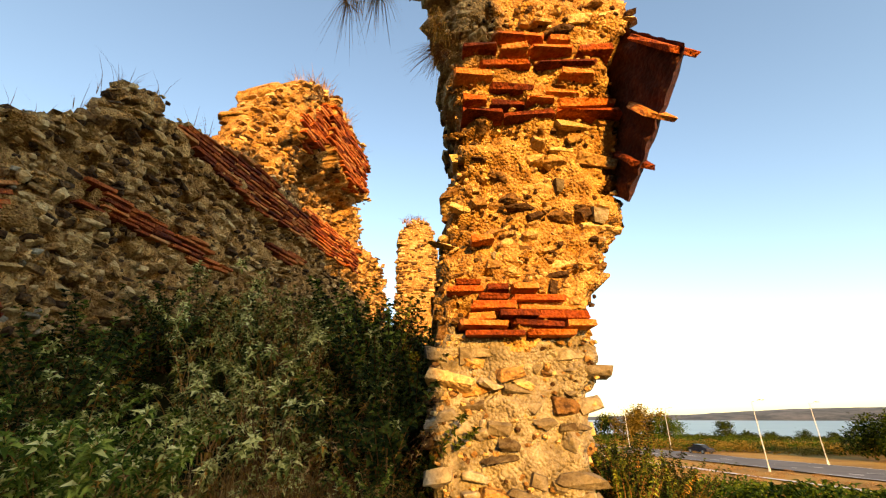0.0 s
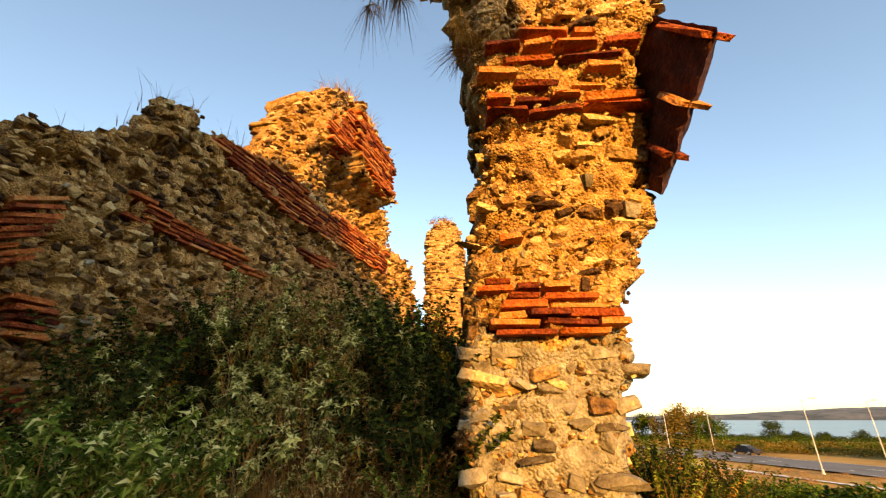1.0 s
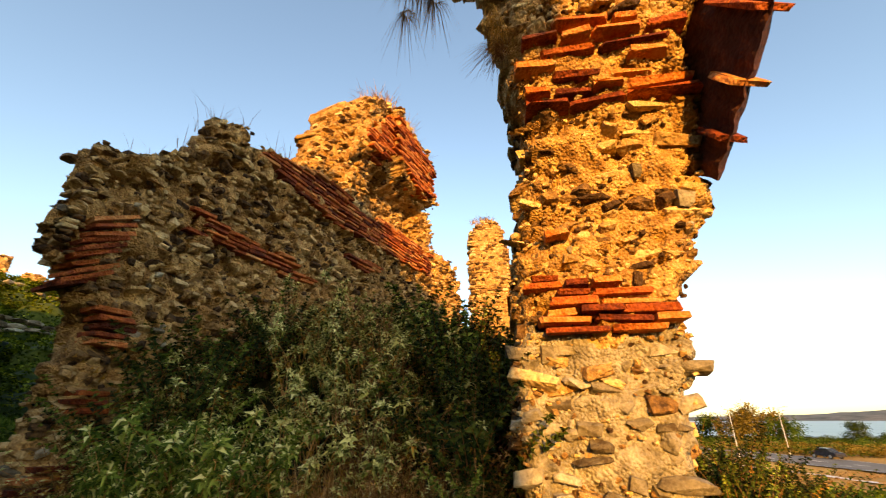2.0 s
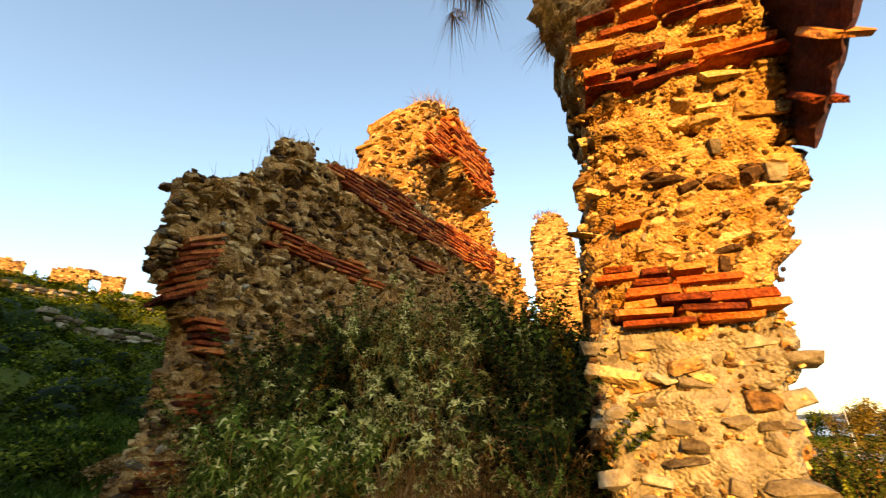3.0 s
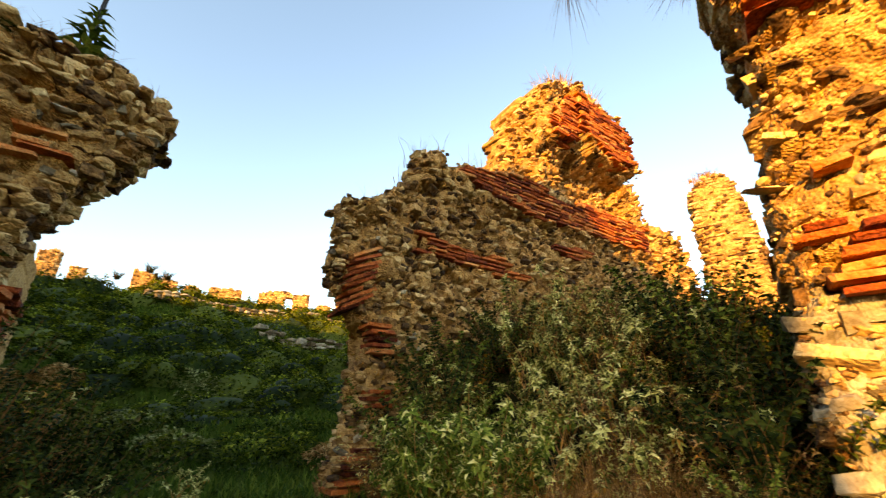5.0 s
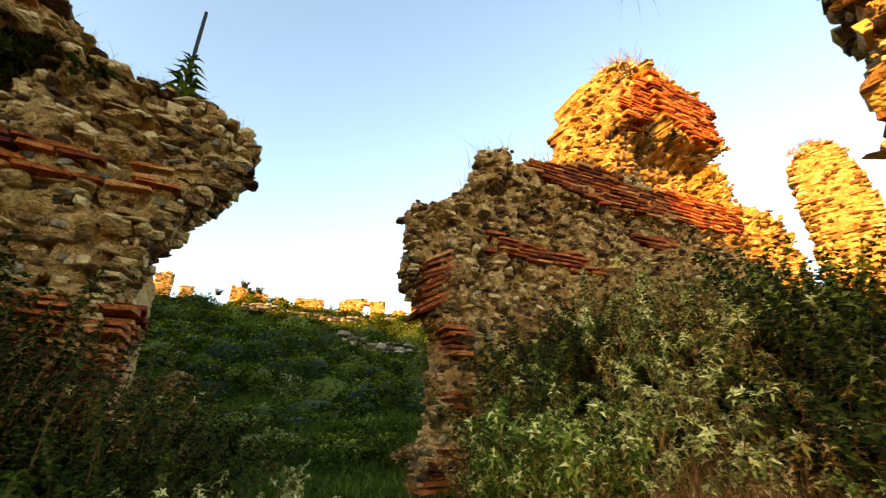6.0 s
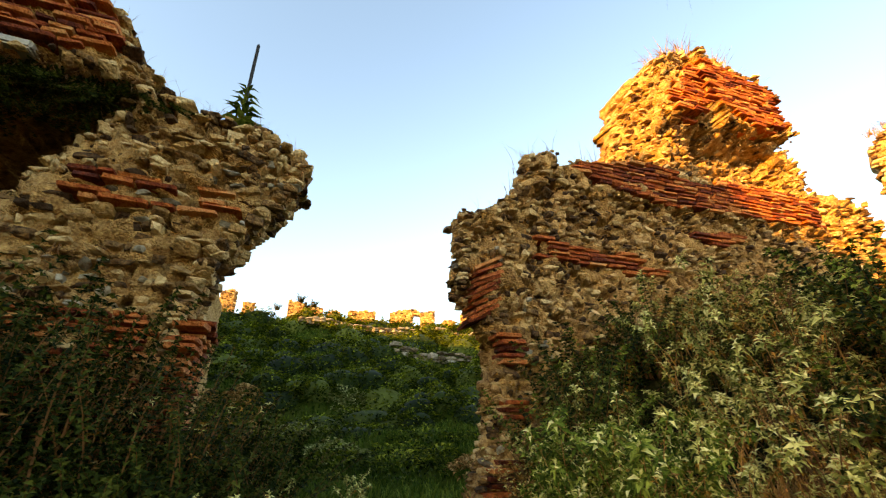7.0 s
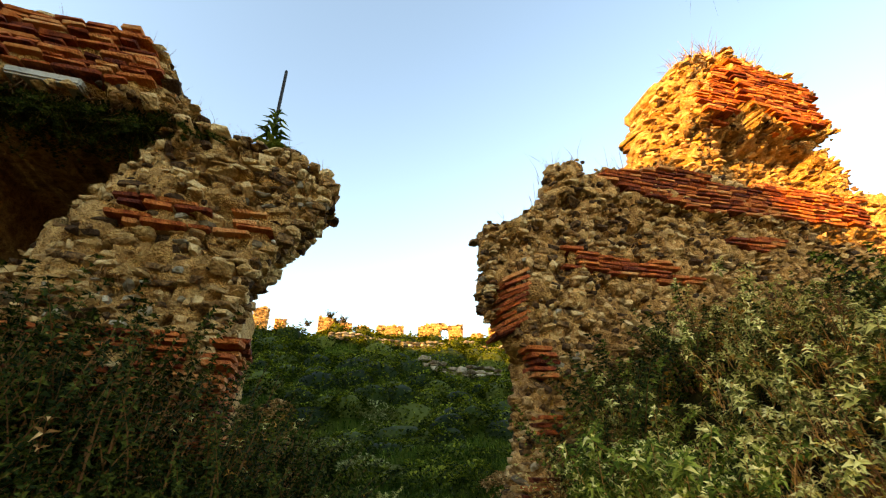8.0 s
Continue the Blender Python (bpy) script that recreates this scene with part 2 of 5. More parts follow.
def courses(inside, front, s0, s1, z0, z1, pitch=0.075, thick=0.045, length=(0.26, 0.4), proud=(0.0, 0.035), skip=0.06, seed=1, depth=0.3, lean=0.0, jit=1.0, gap=(0.012, 0.035)):
    r = random.Random(seed)
    out, z, row = [], z0, 0
    while z < z1:
        s = s0 - (0.16 if row % 2 else 0)
        while s < s1:
            l = r.uniform(*length) * r.choice((1, 1, 1, 0.6))
            c = s + l / 2
            s += l + r.uniform(*gap)
            zz = z + r.uniform(-0.006, 0.006)
            if not (inside(c - 0.42 * l, zz) and inside(c + 0.42 * l, zz)) or r.random() < skip:
                continue
            y = front(c, zz) + depth / 2 - r.uniform(*proud)
            out.append((r.choice(BRICKS), piece_matrix(c, y, zz, l, depth, thick * r.uniform(0.75, 1.15), r.uniform(-0.07, 0.07) * jit, r.uniform(-0.05, 0.05) * jit, lean + r.uniform(-0.04, 0.04) * jit)))
        z += pitch
        row += 1
    return out


def ruin_core(inside, front, thick, s0, s1, z0, z1, cell, rough=0.05, rim=0.16, ragged=0.08):
    """A rough mortar body: a slab whose outline is inside(s, z), with a broken face and rounded rims."""
    nx, nz = int((s1 - s0) / cell) + 1, int((z1 - z0) / cell) + 1
    mask = np.zeros((nx + 2, nz + 2), bool)
    for i in range(nx):
        for k in range(nz):
            s, z = s0 + (i + 0.5) * cell, z0 + (k + 0.5) * cell
            w = noise.noise_vector(Vector((s * 2.3, z * 2.3, 3.1))) * ragged + noise.noise_vector(Vector((s * 7, z * 7, 9.1))) * ragged * 0.6
            mask[i + 1, k + 1] = inside(s + w.x, z + w.y)
    dist = mask.astype(float)
    e = mask
    for _ in range(4):
        e = e & np.roll(e, 1, 0) & np.roll(e, -1, 0) & np.roll(e, 1, 1) & np.roll(e, -1, 1)
        dist += e
    verts, faces, idx = [], [], {}

    def vert(i, k, back):
        key = (i, k, back)
        if key not in idx:
            s, z = s0 + (i - 1) * cell, z0 + (k - 1) * cell
            dv = min(dist[i - 1, k - 1], dist[i, k - 1], dist[i - 1, k], dist[i, k])
            r = rim * (1 - min(dv / 4, 1)) ** 2
            y = front(s, z) + r if not back else max(thick(s, z) - r, front(s, z) + 0.15)
            p = Vector((s, y, z))
            n = noise.noise_vector(p * 4.5) * rough + noise.noise_vector(p * 12) * rough * 0.7 + noise.noise_vector(p * 31) * rough * 0.4
            idx[key] = len(verts)
            verts.append(tuple(p + n))
        return idx[key]

    for i in range(1, nx + 1):
        for k in range(1, nz + 1):
            if not mask[i, k]:
                continue
            faces.append([vert(i, k, 0), vert(i + 1, k, 0), vert(i + 1, k + 1, 0), vert(i, k + 1, 0)])
            faces.append([vert(i, k + 1, 1), vert(i + 1, k + 1, 1), vert(i + 1, k, 1), vert(i, k, 1)])
            if not mask[i - 1, k]:
                faces.append([vert(i, k, 0), vert(i, k + 1, 0), vert(i, k + 1, 1), vert(i, k, 1)])
            if not mask[i + 1, k]:
                faces.append([vert(i + 1, k + 1, 0), vert(i + 1, k, 0), vert(i + 1, k, 1), vert(i + 1, k + 1, 1)])
            if not mask[i, k - 1]:
                faces.append([vert(i + 1, k, 0), vert(i, k, 0), vert(i, k, 1), vert(i + 1, k, 1)])
            if not mask[i, k + 1]:
                faces.append([vert(i, k + 1, 0), vert(i + 1, k + 1, 0), vert(i + 1, k + 1, 1), vert(i, k + 1, 1)])
    return verts, faces


def pebbles(inside, front, s0, s1, z0, z1, n, seed, size=(0.02, 0.05)):
    r = random.Random(seed)
    out = []
    for _ in range(n):
        s, z = r.uniform(s0, s1), r.uniform(z0, z1)
        if inside(s, z):
            l = r.uniform(*size)
            out.append((r.choice(STONES), piece_matrix(s, front(s, z) + 0.02 + r.uniform(-0.02, 0.015), z, l * r.uniform(1, 1.6), l, l * r.uniform(0.6, 1), r.uniform(0, 3), r.uniform(-0.5, 0.5), r.uniform(-0.5, 0.5))))
    return out


def hollow(s, z, seed, scale=5.2, level=0.2, depth=0.2):
    """Pits where stones have dropped out of the mortar."""
    n = noise.noise(Vector((s * scale, z * scale * 1.6, seed)))
    return depth * smooth_step(level, level + 0.12, n)


HERE = Vector((0, 0, 1.5))


# ---- ground ----
def land(x, y):
    """Height of the ground."""
    r = math.hypot(x, y)
    w = -0.95 * x + 0.31 * y
    v = 0.5 * x + 0.866 * y
    z = 0.62 * smooth_step(1.0, 3.2, r)
    # heap of debris under the bushes, against the wall
    s, q = 0.242 * (x + 3.8) + 0.97 * (y - 3.2), 0.97 * (x + 3.8) - 0.242 * (y - 3.2)
    if q > -0.5:
        z += 1.7 * smooth_step(-0.3, 2.2, s) * (1 - smooth_step(0.8, 4.4, q)) * (1 - smooth_step(8, 14, s))
    # hillside behind the wall
    if w > 7:
        up = ramp_of(w, [(7, 0.0), (14, 0.8), (24, 4.0), (25, 4.5), (36, 8.2), (37, 9.2), (50, 11.1), (57, 11.9), (70, 12.1), (4000, 12.1)])
        z += up * smooth_step(-60, -20, -abs(v - 8) + 30) if w < 4000 else 0
    # the plain by the lake
    fall = ramp_of(v, [(4, 0), (10, -0.6), (30, -2.9), (50, -4.75), (150, -5.05), (205, -5.7), (215, -7.5), (6000, -8.5)])
    z += fall * smooth_step(-1, 3, v) * (1 - smooth_step(5, 20, w))
    if w > 9:
        z += (noise.noise(Vector((x * 0.16, y * 0.16, 3))) * 0.7 + noise.noise(Vector((x * 0.42, y * 0.42, 8))) * 0.45) * smooth_step(9, 16, w) * (1 - smooth_step(46, 54, w))
    z += noise.noise(Vector((x * 0.45, y * 0.45, 0))) * 0.12 * min(1, r / 4)
    return z


def build_ground():
    radii = [0.0]
    step = 0.35
    while radii[-1] < 3500:
        radii.append(radii[-1] + step)
        if radii[-1] > 9:
            step *= 1.07
    n = 180
    verts, faces = [(0, 0, land(0, 0))], []
    for r in radii[1:]:
        for k in range(n):
            a = 2 * math.pi * k / n
            x, y = r * math.sin(a), r * math.cos(a)
            verts.append((x, y, land(x, y)))
    for k in range(n):
        faces.append([0, 1 + (k + 1) % n, 1 + k])
    for j in range(len(radii) - 2):
        a, b = 1 + j * n, 1 + (j + 1) * n
        for k in range(n):
            faces.append([a + k, a + (k + 1) % n, b + (k + 1) % n, b + k])
    me = bpy.data.meshes.new("ground")
    me.from_pydata(verts, [], faces)
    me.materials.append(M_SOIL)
    me.materials.append(M_FIELD)
    me.materials.append(M_TURF)
    for p in me.polygons:
        c = p.center
        up_hill = -0.95 * c.x + 0.31 * c.y
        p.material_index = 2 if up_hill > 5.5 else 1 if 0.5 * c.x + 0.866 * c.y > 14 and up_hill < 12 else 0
        p.use_smooth = True
    return tagged(new("ground", me), "uneven grassy ground sloping from ruins to lake", "ground", kind="structure")


build_ground()


# azimuth, foot, top, width and opening of the stumps on the hilltop
SKYLINE = [
    (-85.7, 16.77, 19.41, 2.06, None),
    (-83.2, 16.69, 17.98, 1.62, None),
    (-77.3, 16.34, 18.61, 2.6, None),
    (-75.0, 16.14, 17.99, 2.27, None),
    (-72.5, 16.01, 17.62, 1.73, None),
    (-68.8, 15.36, 17.75, 4.11, None),
    (-61.8, 15.24, 18.0, 6.82, (0.7, 0.6, 0, 1.46)),
    (-56.7, 15.06, 16.42, 1.95, None),
    (-53.5, 14.95, 17.5, 3.57, None),
]
RAIL_Z = 17.02


# ---- the near pier with its springing vault ----
def pier_front(x, z):
    y = ramp_of(z, [(0, 2.85), (2.0, 2.9), (2.9, 2.9), (3.4, 2.76), (3.75, 2.6), (4.15, 2.38), (4.4, 2.3), (6, 2.25)])
    # the corner to the left is worn round
    y += 0.16 * smooth_step(0.28, -0.08, x) * smooth_step(2.0, 2.3, z)
    return y + 0.05 * noise.noise(Vector((x * 3, z * 3, 5)))


def pier_inside(x, z):
    left = ramp_of(z, [(0, -0.06), (1.06, -0.01), (1.37, -0.11), (1.7, -0.10), (1.94, -0.06), (2.13, -0.03), (2.45, -0.06), (2.7, -0.03), (2.97, 0.0), (3.14, 0.04), (3.43, 0.09), (3.8, 0.09), (4.0, 0.05), (4.27, -0.01), (4.57, -0.1), (5.0, -0.12), (5.3, -0.14), (5.36, -0.5), (5.5, -0.5)])
    right = ramp_of(z, [(0, 0.95), (1.21, 0.93), (1.44, 1.0), (1.86, 1.06), (2.17, 1.06), (2.38, 1.15), (2.51, 1.25), (2.79, 1.28), (2.97, 1.46), (3.08, 1.43), (3.36, 1.39), (3.57, 1.45), (3.71, 1.41), (3.92, 1.38), (4.1, 1.3), (4.25, 1.36), (4.4, 1.52), (4.6, 1.5), (4.9, 1.1), (5.4, 0.5)])
    return left < x < right and z < 5.45


def pier_bands(x, z):
    """Where the pier is built of brick."""
    if 3.70 < z < 4.24:
        return True
    if 2.66 < z < 2.78 and x < 0.42:
        return True
    drop = 0.10 * smooth_step(0.3, 1.1, x)
    return 2.02 - drop < z < 2.50 - drop * 1.4 - (0.0 if x < 0.35 else 0.06)


def build_pier():
    pier = thing("ruined_pier", "sunlit pier of rubble and red brick courses with overhanging vault stub", "ruin")
    v, f = ruin_core(pier_inside, lambda x, z: pier_front(x, z) + 0.035 + hollow(x, z, 5.5, 6.0, 0.36, 0.12) * (z > 2.0), lambda x, z: 4.0 if z < 3.2 else pier_front(x, z) + ramp_of(z, [(3.2, 1.2), (3.8, 0.6), (5, 0.5)]), -1.0, 1.7, 0.2, 5.5, 0.028, 0.05, 0.12, 0.05)
    foot = [p for p in f if v[p[0]][2] < 2.03 + 0.12 * math.sin(v[p[0]][0] * 9)]
    rest = [p for p in f if not v[p[0]][2] < 2.03 + 0.12 * math.sin(v[p[0]][0] * 9)]
    link_mesh("mortar_core", v, rest, M_MORTAR, pier, "crumbly tan lime mortar", True)
    link_mesh("mortar_foot", v, foot, M_LIME, pier, "pale lime mortar of the pier's foot", True)
    low = rubble(lambda s, z: pier_inside(s, z) and not pier_bands(s, z) and z < 2.0, pier_front, -0.2, 1.5, 0.3, 2.1, (0.07, 0.15), (0.12, 0.3), (-0.02, 0.055), 0.12, 11, 0.28)
    pick = random.Random(13)
    low = [(pick.choice(PALE_STONES if pick.random() < 0.75 else STONES), m) for _, m in low]
    high = rubble(lambda s, z: pier_inside(s, z) and not pier_bands(s, z) and z >= 2.0 and hollow(s, z, 5.5, 6.0, 0.36) < 0.08, pier_front, -0.9, 1.5, 2.0, 5.4, (0.05, 0.115), (0.1, 0.3), (-0.035, 0.06), 0.3, 12, 0.3, 0.1)
    side = []
    for sgn in (-1, 1):
        r = random.Random(20 + sgn)
        z = 0.4
        while z < 4.2:
            h = r.uniform(0.06, 0.12)
            xs = [x for x in np.arange(-0.8, 1.6, 0.02) if pier_inside(x, z)]
            if xs:
                x = xs[0] if sgn < 0 else xs[-1]
                for y in np.arange(pier_front(x, z) + 0.12, 3.9, 0.22):
                    if r.random() < 0.8:
                        side.append((r.choice(STONES), piece_matrix(x - sgn * r.uniform(0.03, 0.08), y + 0.1, z, 0.18, r.uniform(0.16, 0.28), h, r.uniform(-0.3, 0.3), r.uniform(-0.2, 0.2), r.uniform(-0.2, 0.2))))
            z += h
    lay_pieces("stone", low + high + side, pier, Vector((0.5, 2.6, 2.2)), M_STONE_ISLAND, "small rubble stones set in mortar")
    bricks = courses(lambda s, z: pier_inside(s, z) and pier_bands(s, z) and z < 3, pier_front, -0.15, 1.3, 1.92, 2.8, 0.064, 0.046, (0.16, 0.40), (0.0, 0.11), 0.08, 31)
    bricks += courses(lambda s, z: pier_inside(s, z) and z > 3.6 and s < 1.4, pier_front, -0.15, 1.5, 3.72, 4.26, 0.086, 0.042, (0.26, 0.5), (0.0, 0.065), 0.1, 32, 0.4)
    # shell of the fallen vault: a fin of tiles that leans out beside the springing
    r = random.Random(33)
    low_a, out_b, in_c, in_d = Vector((1.42, 2.80, 3.04)), Vector((1.56, 1.95, 3.72)), Vector((1.35, 2.85, 5.10)), Vector((1.30, 3.00, 3.27))
    back = Vector((0.07, 0.10, 0.05))
    n, fv, ff = 26, [], []
    for side in (0, 1):
        for i in range(n + 1):
            for j in range(n + 1):
                p = low_a.lerp(out_b, i / n).lerp(in_d.lerp(in_c, i / n), j / n) + back * side
                step = 0.012 * ((i // 2) % 2) if not side else 0.0
                fv.append(tuple(p + noise.noise_vector(p * 9) * 0.018 + Vector((-step, 0, 0))))
    q = (n + 1) * (n + 1)
    at = lambda i, j: i * (n + 1) + j
    for i in range(n):
        for j in range(n):
            a = [at(i, j), at(i + 1, j), at(i + 1, j + 1), at(i, j + 1)]
            ff += [a, [k + q for k in a[::-1]]]
        for j in (0, n):
            ff.append([at(i, j), at(i + 1, j), at(i + 1, j) + q, at(i, j) + q])
        ff.append([at(n, i), at(n, i + 1), at(n, i + 1) + q, at(n, i) + q])
    # the shell's unlit side is painted by its dark tile colour
    link_mesh("vault_shell", fv, ff, M_SHADED_TILE, pier, "tile shell of the fallen vault, coloured dark as if shaded")
    # tiles that stand out of the shell
    for u, wide, out in ((0.30, 0.22, 0.015), (0.62, 0.26, 0.02), (1.0, 0.55, 0.015)):
        edge, inner = low_a.lerp(out_b, u), in_d.lerp(in_c, u)
        way = (inner - edge).normalized()
        rot = Matrix((way, Vector((0, 0, 1)).cross(way).normalized(), way.cross(Vector((0, 0, 1)).cross(way).normalized()))).transposed()
        mid = edge + way * (wide / 2 - out) + Vector((0.02, 0.06, 0.0))
        bricks.append((r.choice(BRICKS), Matrix.Translation(mid) @ rot.to_4x4() @ Matrix.Diagonal((wide, 0.24, 0.045, 1))))
    join_pieces("pebble_fill", pebbles(pier_inside, lambda x, z: pier_front(x, z) + 0.02, -0.1, 1.4, 0.8, 4.6, 1300, 34), M_STONE_ISLAND, pier, "pebbles and chips in the mortar")
    lay_pieces("brick", bricks, pier, Vector((0.5, 2.6, 2.6)), M_BRICK_ISLAND, "thin red bricks", 300)
    return pier


pier = build_pier()


# ---- the long ruined wall with its tower ----
def wall_pose(degrees, ax=-3.8, ay=3.2):
    return Matrix.Translation((ax, ay, 0)) @ pose(0, 0, 0, 0, 0, 90 - degrees)


def wall_top(s):
    return ramp_of(s, [(-0.55, 4.08), (-0.36, 4.26), (0.05, 4.31), (0.34, 4.5), (0.5, 4.75), (0.55, 5.05), (0.68, 5.28), (0.85, 5.36), (1.06, 5.38), (1.15, 5.2), (1.5, 5.29), (1.9, 5.36), (2.8, 5.45), (2.95, 6.2), (3.1, 6.65), (3.24, 7.1), (3.45, 7.8), (3.65, 8.15), (3.85, 8.3), (4.2, 8.48), (4.7, 8.72), (4.95, 8.8), (5.12, 8.62), (5.7, 8.52), (6.5, 8.32), (6.95, 8.05), (7.02, 7.2), (7.12, 6.65), (7.2, 6.25), (7.25, 5.85), (7.4, 5.7), (7.79, 5.08), (7.95, 4.5), (8.2, 3.2)])


def wall_inside(s, z):
    left = ramp_of(z, [(0, -0.5), (0.8, -0.34), (1.19, -0.23), (1.4, -0.17), (1.74, -0.13), (2.05, -0.07), (2.4, -0.02), (2.6, -0.12), (2.8, -0.27), (2.9, -0.4), (3.06, -0.48), (3.3, -0.48), (3.65, -0.44), (4.3, -0.4)])
    return left < s < 8.2 and z < wall_top(s)


def wall_front(s, z):
    y = 0.06 * noise.noise(Vector((s * 1.7, z * 1.7, 2))) + 0.03 * noise.noise(Vector((s * 5, z * 5, 8)))
    # the broken end turns away from the face
    y += 0.25 * smooth_step(0.1, -0.55, s)
    # the facing has fallen below the brick bands and above them
    if z < 4.72:
        y += 0.10
    if 5.5 < z < 6.95 and s > 3.7:
        y += 0.2 + 0.5 * smooth_step(4.1, 4.6, s) * smooth_step(6.9, 6.65, z) * smooth_step(6.95, 6.5, s)
    # broken flank of the tower, behind a ledge
    if z > 5.46 and s < 3.85:
        y += 1.1 * (3.85 - s)
    if 4.72 < s < 5.12 and 6.4 < z < 7.3 - 0.8 * abs(s - 4.85):
        y += 0.35
    if s > 4.82 + 0.1 * noise.noise(Vector((0, z * 3, 6))) and 7.0 < z:
        y -= 0.1
    # stub of a return wall at the far end
    if s > 6.98 and z < 6.6:
        y -= 0.6 * (s - 6.98)
    return y


def wall_band(s, z):
    low = ramp_of(s, [(1.05, 5.02), (1.64, 4.88), (2.1, 4.8), (2.8, 4.73), (6.0, 4.79), (6.9, 4.88)])
    high = ramp_of(s, [(1.1, 5.14), (1.63, 5.26), (2.06, 5.38), (2.7, 5.42), (3.3, 5.46), (4.4, 5.5), (6.9, 5.5)])
    if low < z < high and 1.05 < s < 6.95:
        return not (3.42 < s < 4.2 and z > 5.26 + 0.1 * noise.noise(Vector((s * 2.5, 0, 1))))
    base = ramp_of(s, [(3.5, 7.1), (3.9, 6.94), (4.34, 6.82), (4.72, 6.77), (4.75, 7.27), (5.0, 7.27), (5.14, 7.16), (5.58, 7.05), (5.74, 6.81), (6.8, 7.05)])
    edge = ramp_of(z, [(6.9, 3.84), (7.23, 3.72), (7.84, 4.02), (8.24, 4.36), (8.5, 4.7)])
    if edge + 0.06 * noise.noise(Vector((0, z * 6, 1))) < s < 6.95 and base < z < wall_top(s) - 0.2:
        return True
    if 3.3 < s < 4.7 and abs(z - (4.28 + 0.12 * (s - 3.9))) < 0.14 + 0.12 * noise.noise(Vector((s * 3, 5, 2))):
        return True
    return 0.5 < s < 2.8 and abs(z - (3.70 - 0.05 * (s - 1))) < 0.15 + 0.12 * noise.noise(Vector((s * 3, 2, 2)))


def build_wall():
    wall = thing("ruined_wall", "long ruined rubble wall with red brick bands and a jagged tower", "ruin", wall_pose(14))
    v, f = ruin_core(wall_inside, lambda s, z: wall_front(s, z) + 0.06 + hollow(s, z, 2.7), lambda s, z: 0.55 if z > 4.4 and 0.4 < s < 1.2 else ramp_of(s, [(-0.5, 0.7), (0.6, 0.9), (1.5, 1.5), (8, 1.5)]), -0.9, 8.3, 0.5, 8.95, 0.042, 0.10, 0.16, 0.06)
    link_mesh("mortar_core", v, f, M_MORTAR, wall, "weathered tan lime mortar", True)
    stones = rubble(lambda s, z: wall_inside(s, z) and not wall_band(s, z) and hollow(s, z, 2.7) < 0.08, wall_front, -0.6, 8.1, 0.8, 8.8, (0.045, 0.095), (0.06, 0.2), (-0.04, 0.06), 0.27, 41, 0.3, 0.1)
    # broken ends and the top, seen against the sky
    r = random.Random(42)
    for y in np.arange(0.3, 1.4, 0.17):
        z = 0.8
        while z < 4.3 and y < 0.75:
            h = r.uniform(0.04, 0.08)
            s = min([s for s in np.arange(-0.7, 0.8, 0.02) if wall_inside(s, z)] or [9])
            if s < 9 and r.random() < 0.7:
                stones.append((r.choice(STONES), piece_matrix(s + r.uniform(0.02, 0.09), y, z, 0.15, 0.16, h, r.uniform(-0.4, 0.4), r.uniform(-0.2, 0.2), r.uniform(-0.2, 0.2))))
            z += h
        s = -0.5
        while s < 7.9:
            l = r.uniform(0.08, 0.22)
            deep = 0.45 if 0.4 < s < 1.2 else 0.75 if s < 0.4 else 1.4
            if deep > y > wall_front(s, wall_top(s) - 0.1) + 0.08 and r.random() < 0.7:
                stones.append((r.choice(STONES), piece_matrix(s, y, wall_top(s) - r.uniform(0.07, 0.13), l * 1.2, 0.18, r.uniform(0.05, 0.1), r.uniform(-0.4, 0.4), r.uniform(-0.2, 0.2), r.uniform(-0.3, 0.3))))
            s += l
    lay_pieces("stone", stones, wall, HERE, M_STONE_ISLAND, "small rubble stones set in mortar")
    join_pieces("pebble_fill", pebbles(wall_inside, lambda s, z: wall_front(s, z) + 0.06, -0.5, 7.8, 1.5, 8.5, 4200, 44, (0.025, 0.07)), M_STONE_ISLAND, wall, "pebbles and chips in the mortar")
    face = lambda s, z: wall_front(s, z) - 0.02
    bricks = courses(lambda s, z: wall_inside(s, z) and wall_band(s, z), face, 0.4, 7.0, 3.5, 8.6, 0.07, 0.043, (0.26, 0.42), (-0.008, 0.012), 0.02, 43, 0.3, 0.0, 0.15, (0.004, 0.014))
    # springing of the fallen arch: bricks laid on the slant
    for k in range(10):
        z = 2.70 + 0.078 * k
        s = -0.22 + 0.012 * k + r.uniform(-0.03, 0.03)
        bricks.append((r.choice(BRICKS), piece_matrix(s, wall_front(s, z) + 0.14, z, 0.40, 0.40, 0.045, r.uniform(-0.12, 0.12), r.uniform(-0.06, 0.06), -0.42 + r.uniform(-0.06, 0.06))))
    for z in np.arange(0.75, 2.5, 0.075):
        if z < 1.15 or 1.5 < z < 1.75 or 2.1 < z:
            s = 0.1 + min(0.0, 0.4 * (z - 1.4))
            bricks.append((r.choice(BRICKS), piece_matrix(s + r.uniform(-0.05, 0.05), wall_front(s, z) + 0.12, z, 0.32, 0.32, 0.046, r.uniform(-0.1, 0.1), 0, 0)))
    lay_pieces("brick", bricks, wall, HERE, M_BRICK_ISLAND, "thin red bricks in level courses")
    slab = piece_matrix(2.48, wall_front(2.48, 4.55) + 0.1, 4.52, 0.42, 0.3, 0.09, 0, 0, 0.05)
    ob = new("slab", STONES[3])
    ob.parent, ob.matrix_basis = wall, slab
    return wall


wall = build_wall()


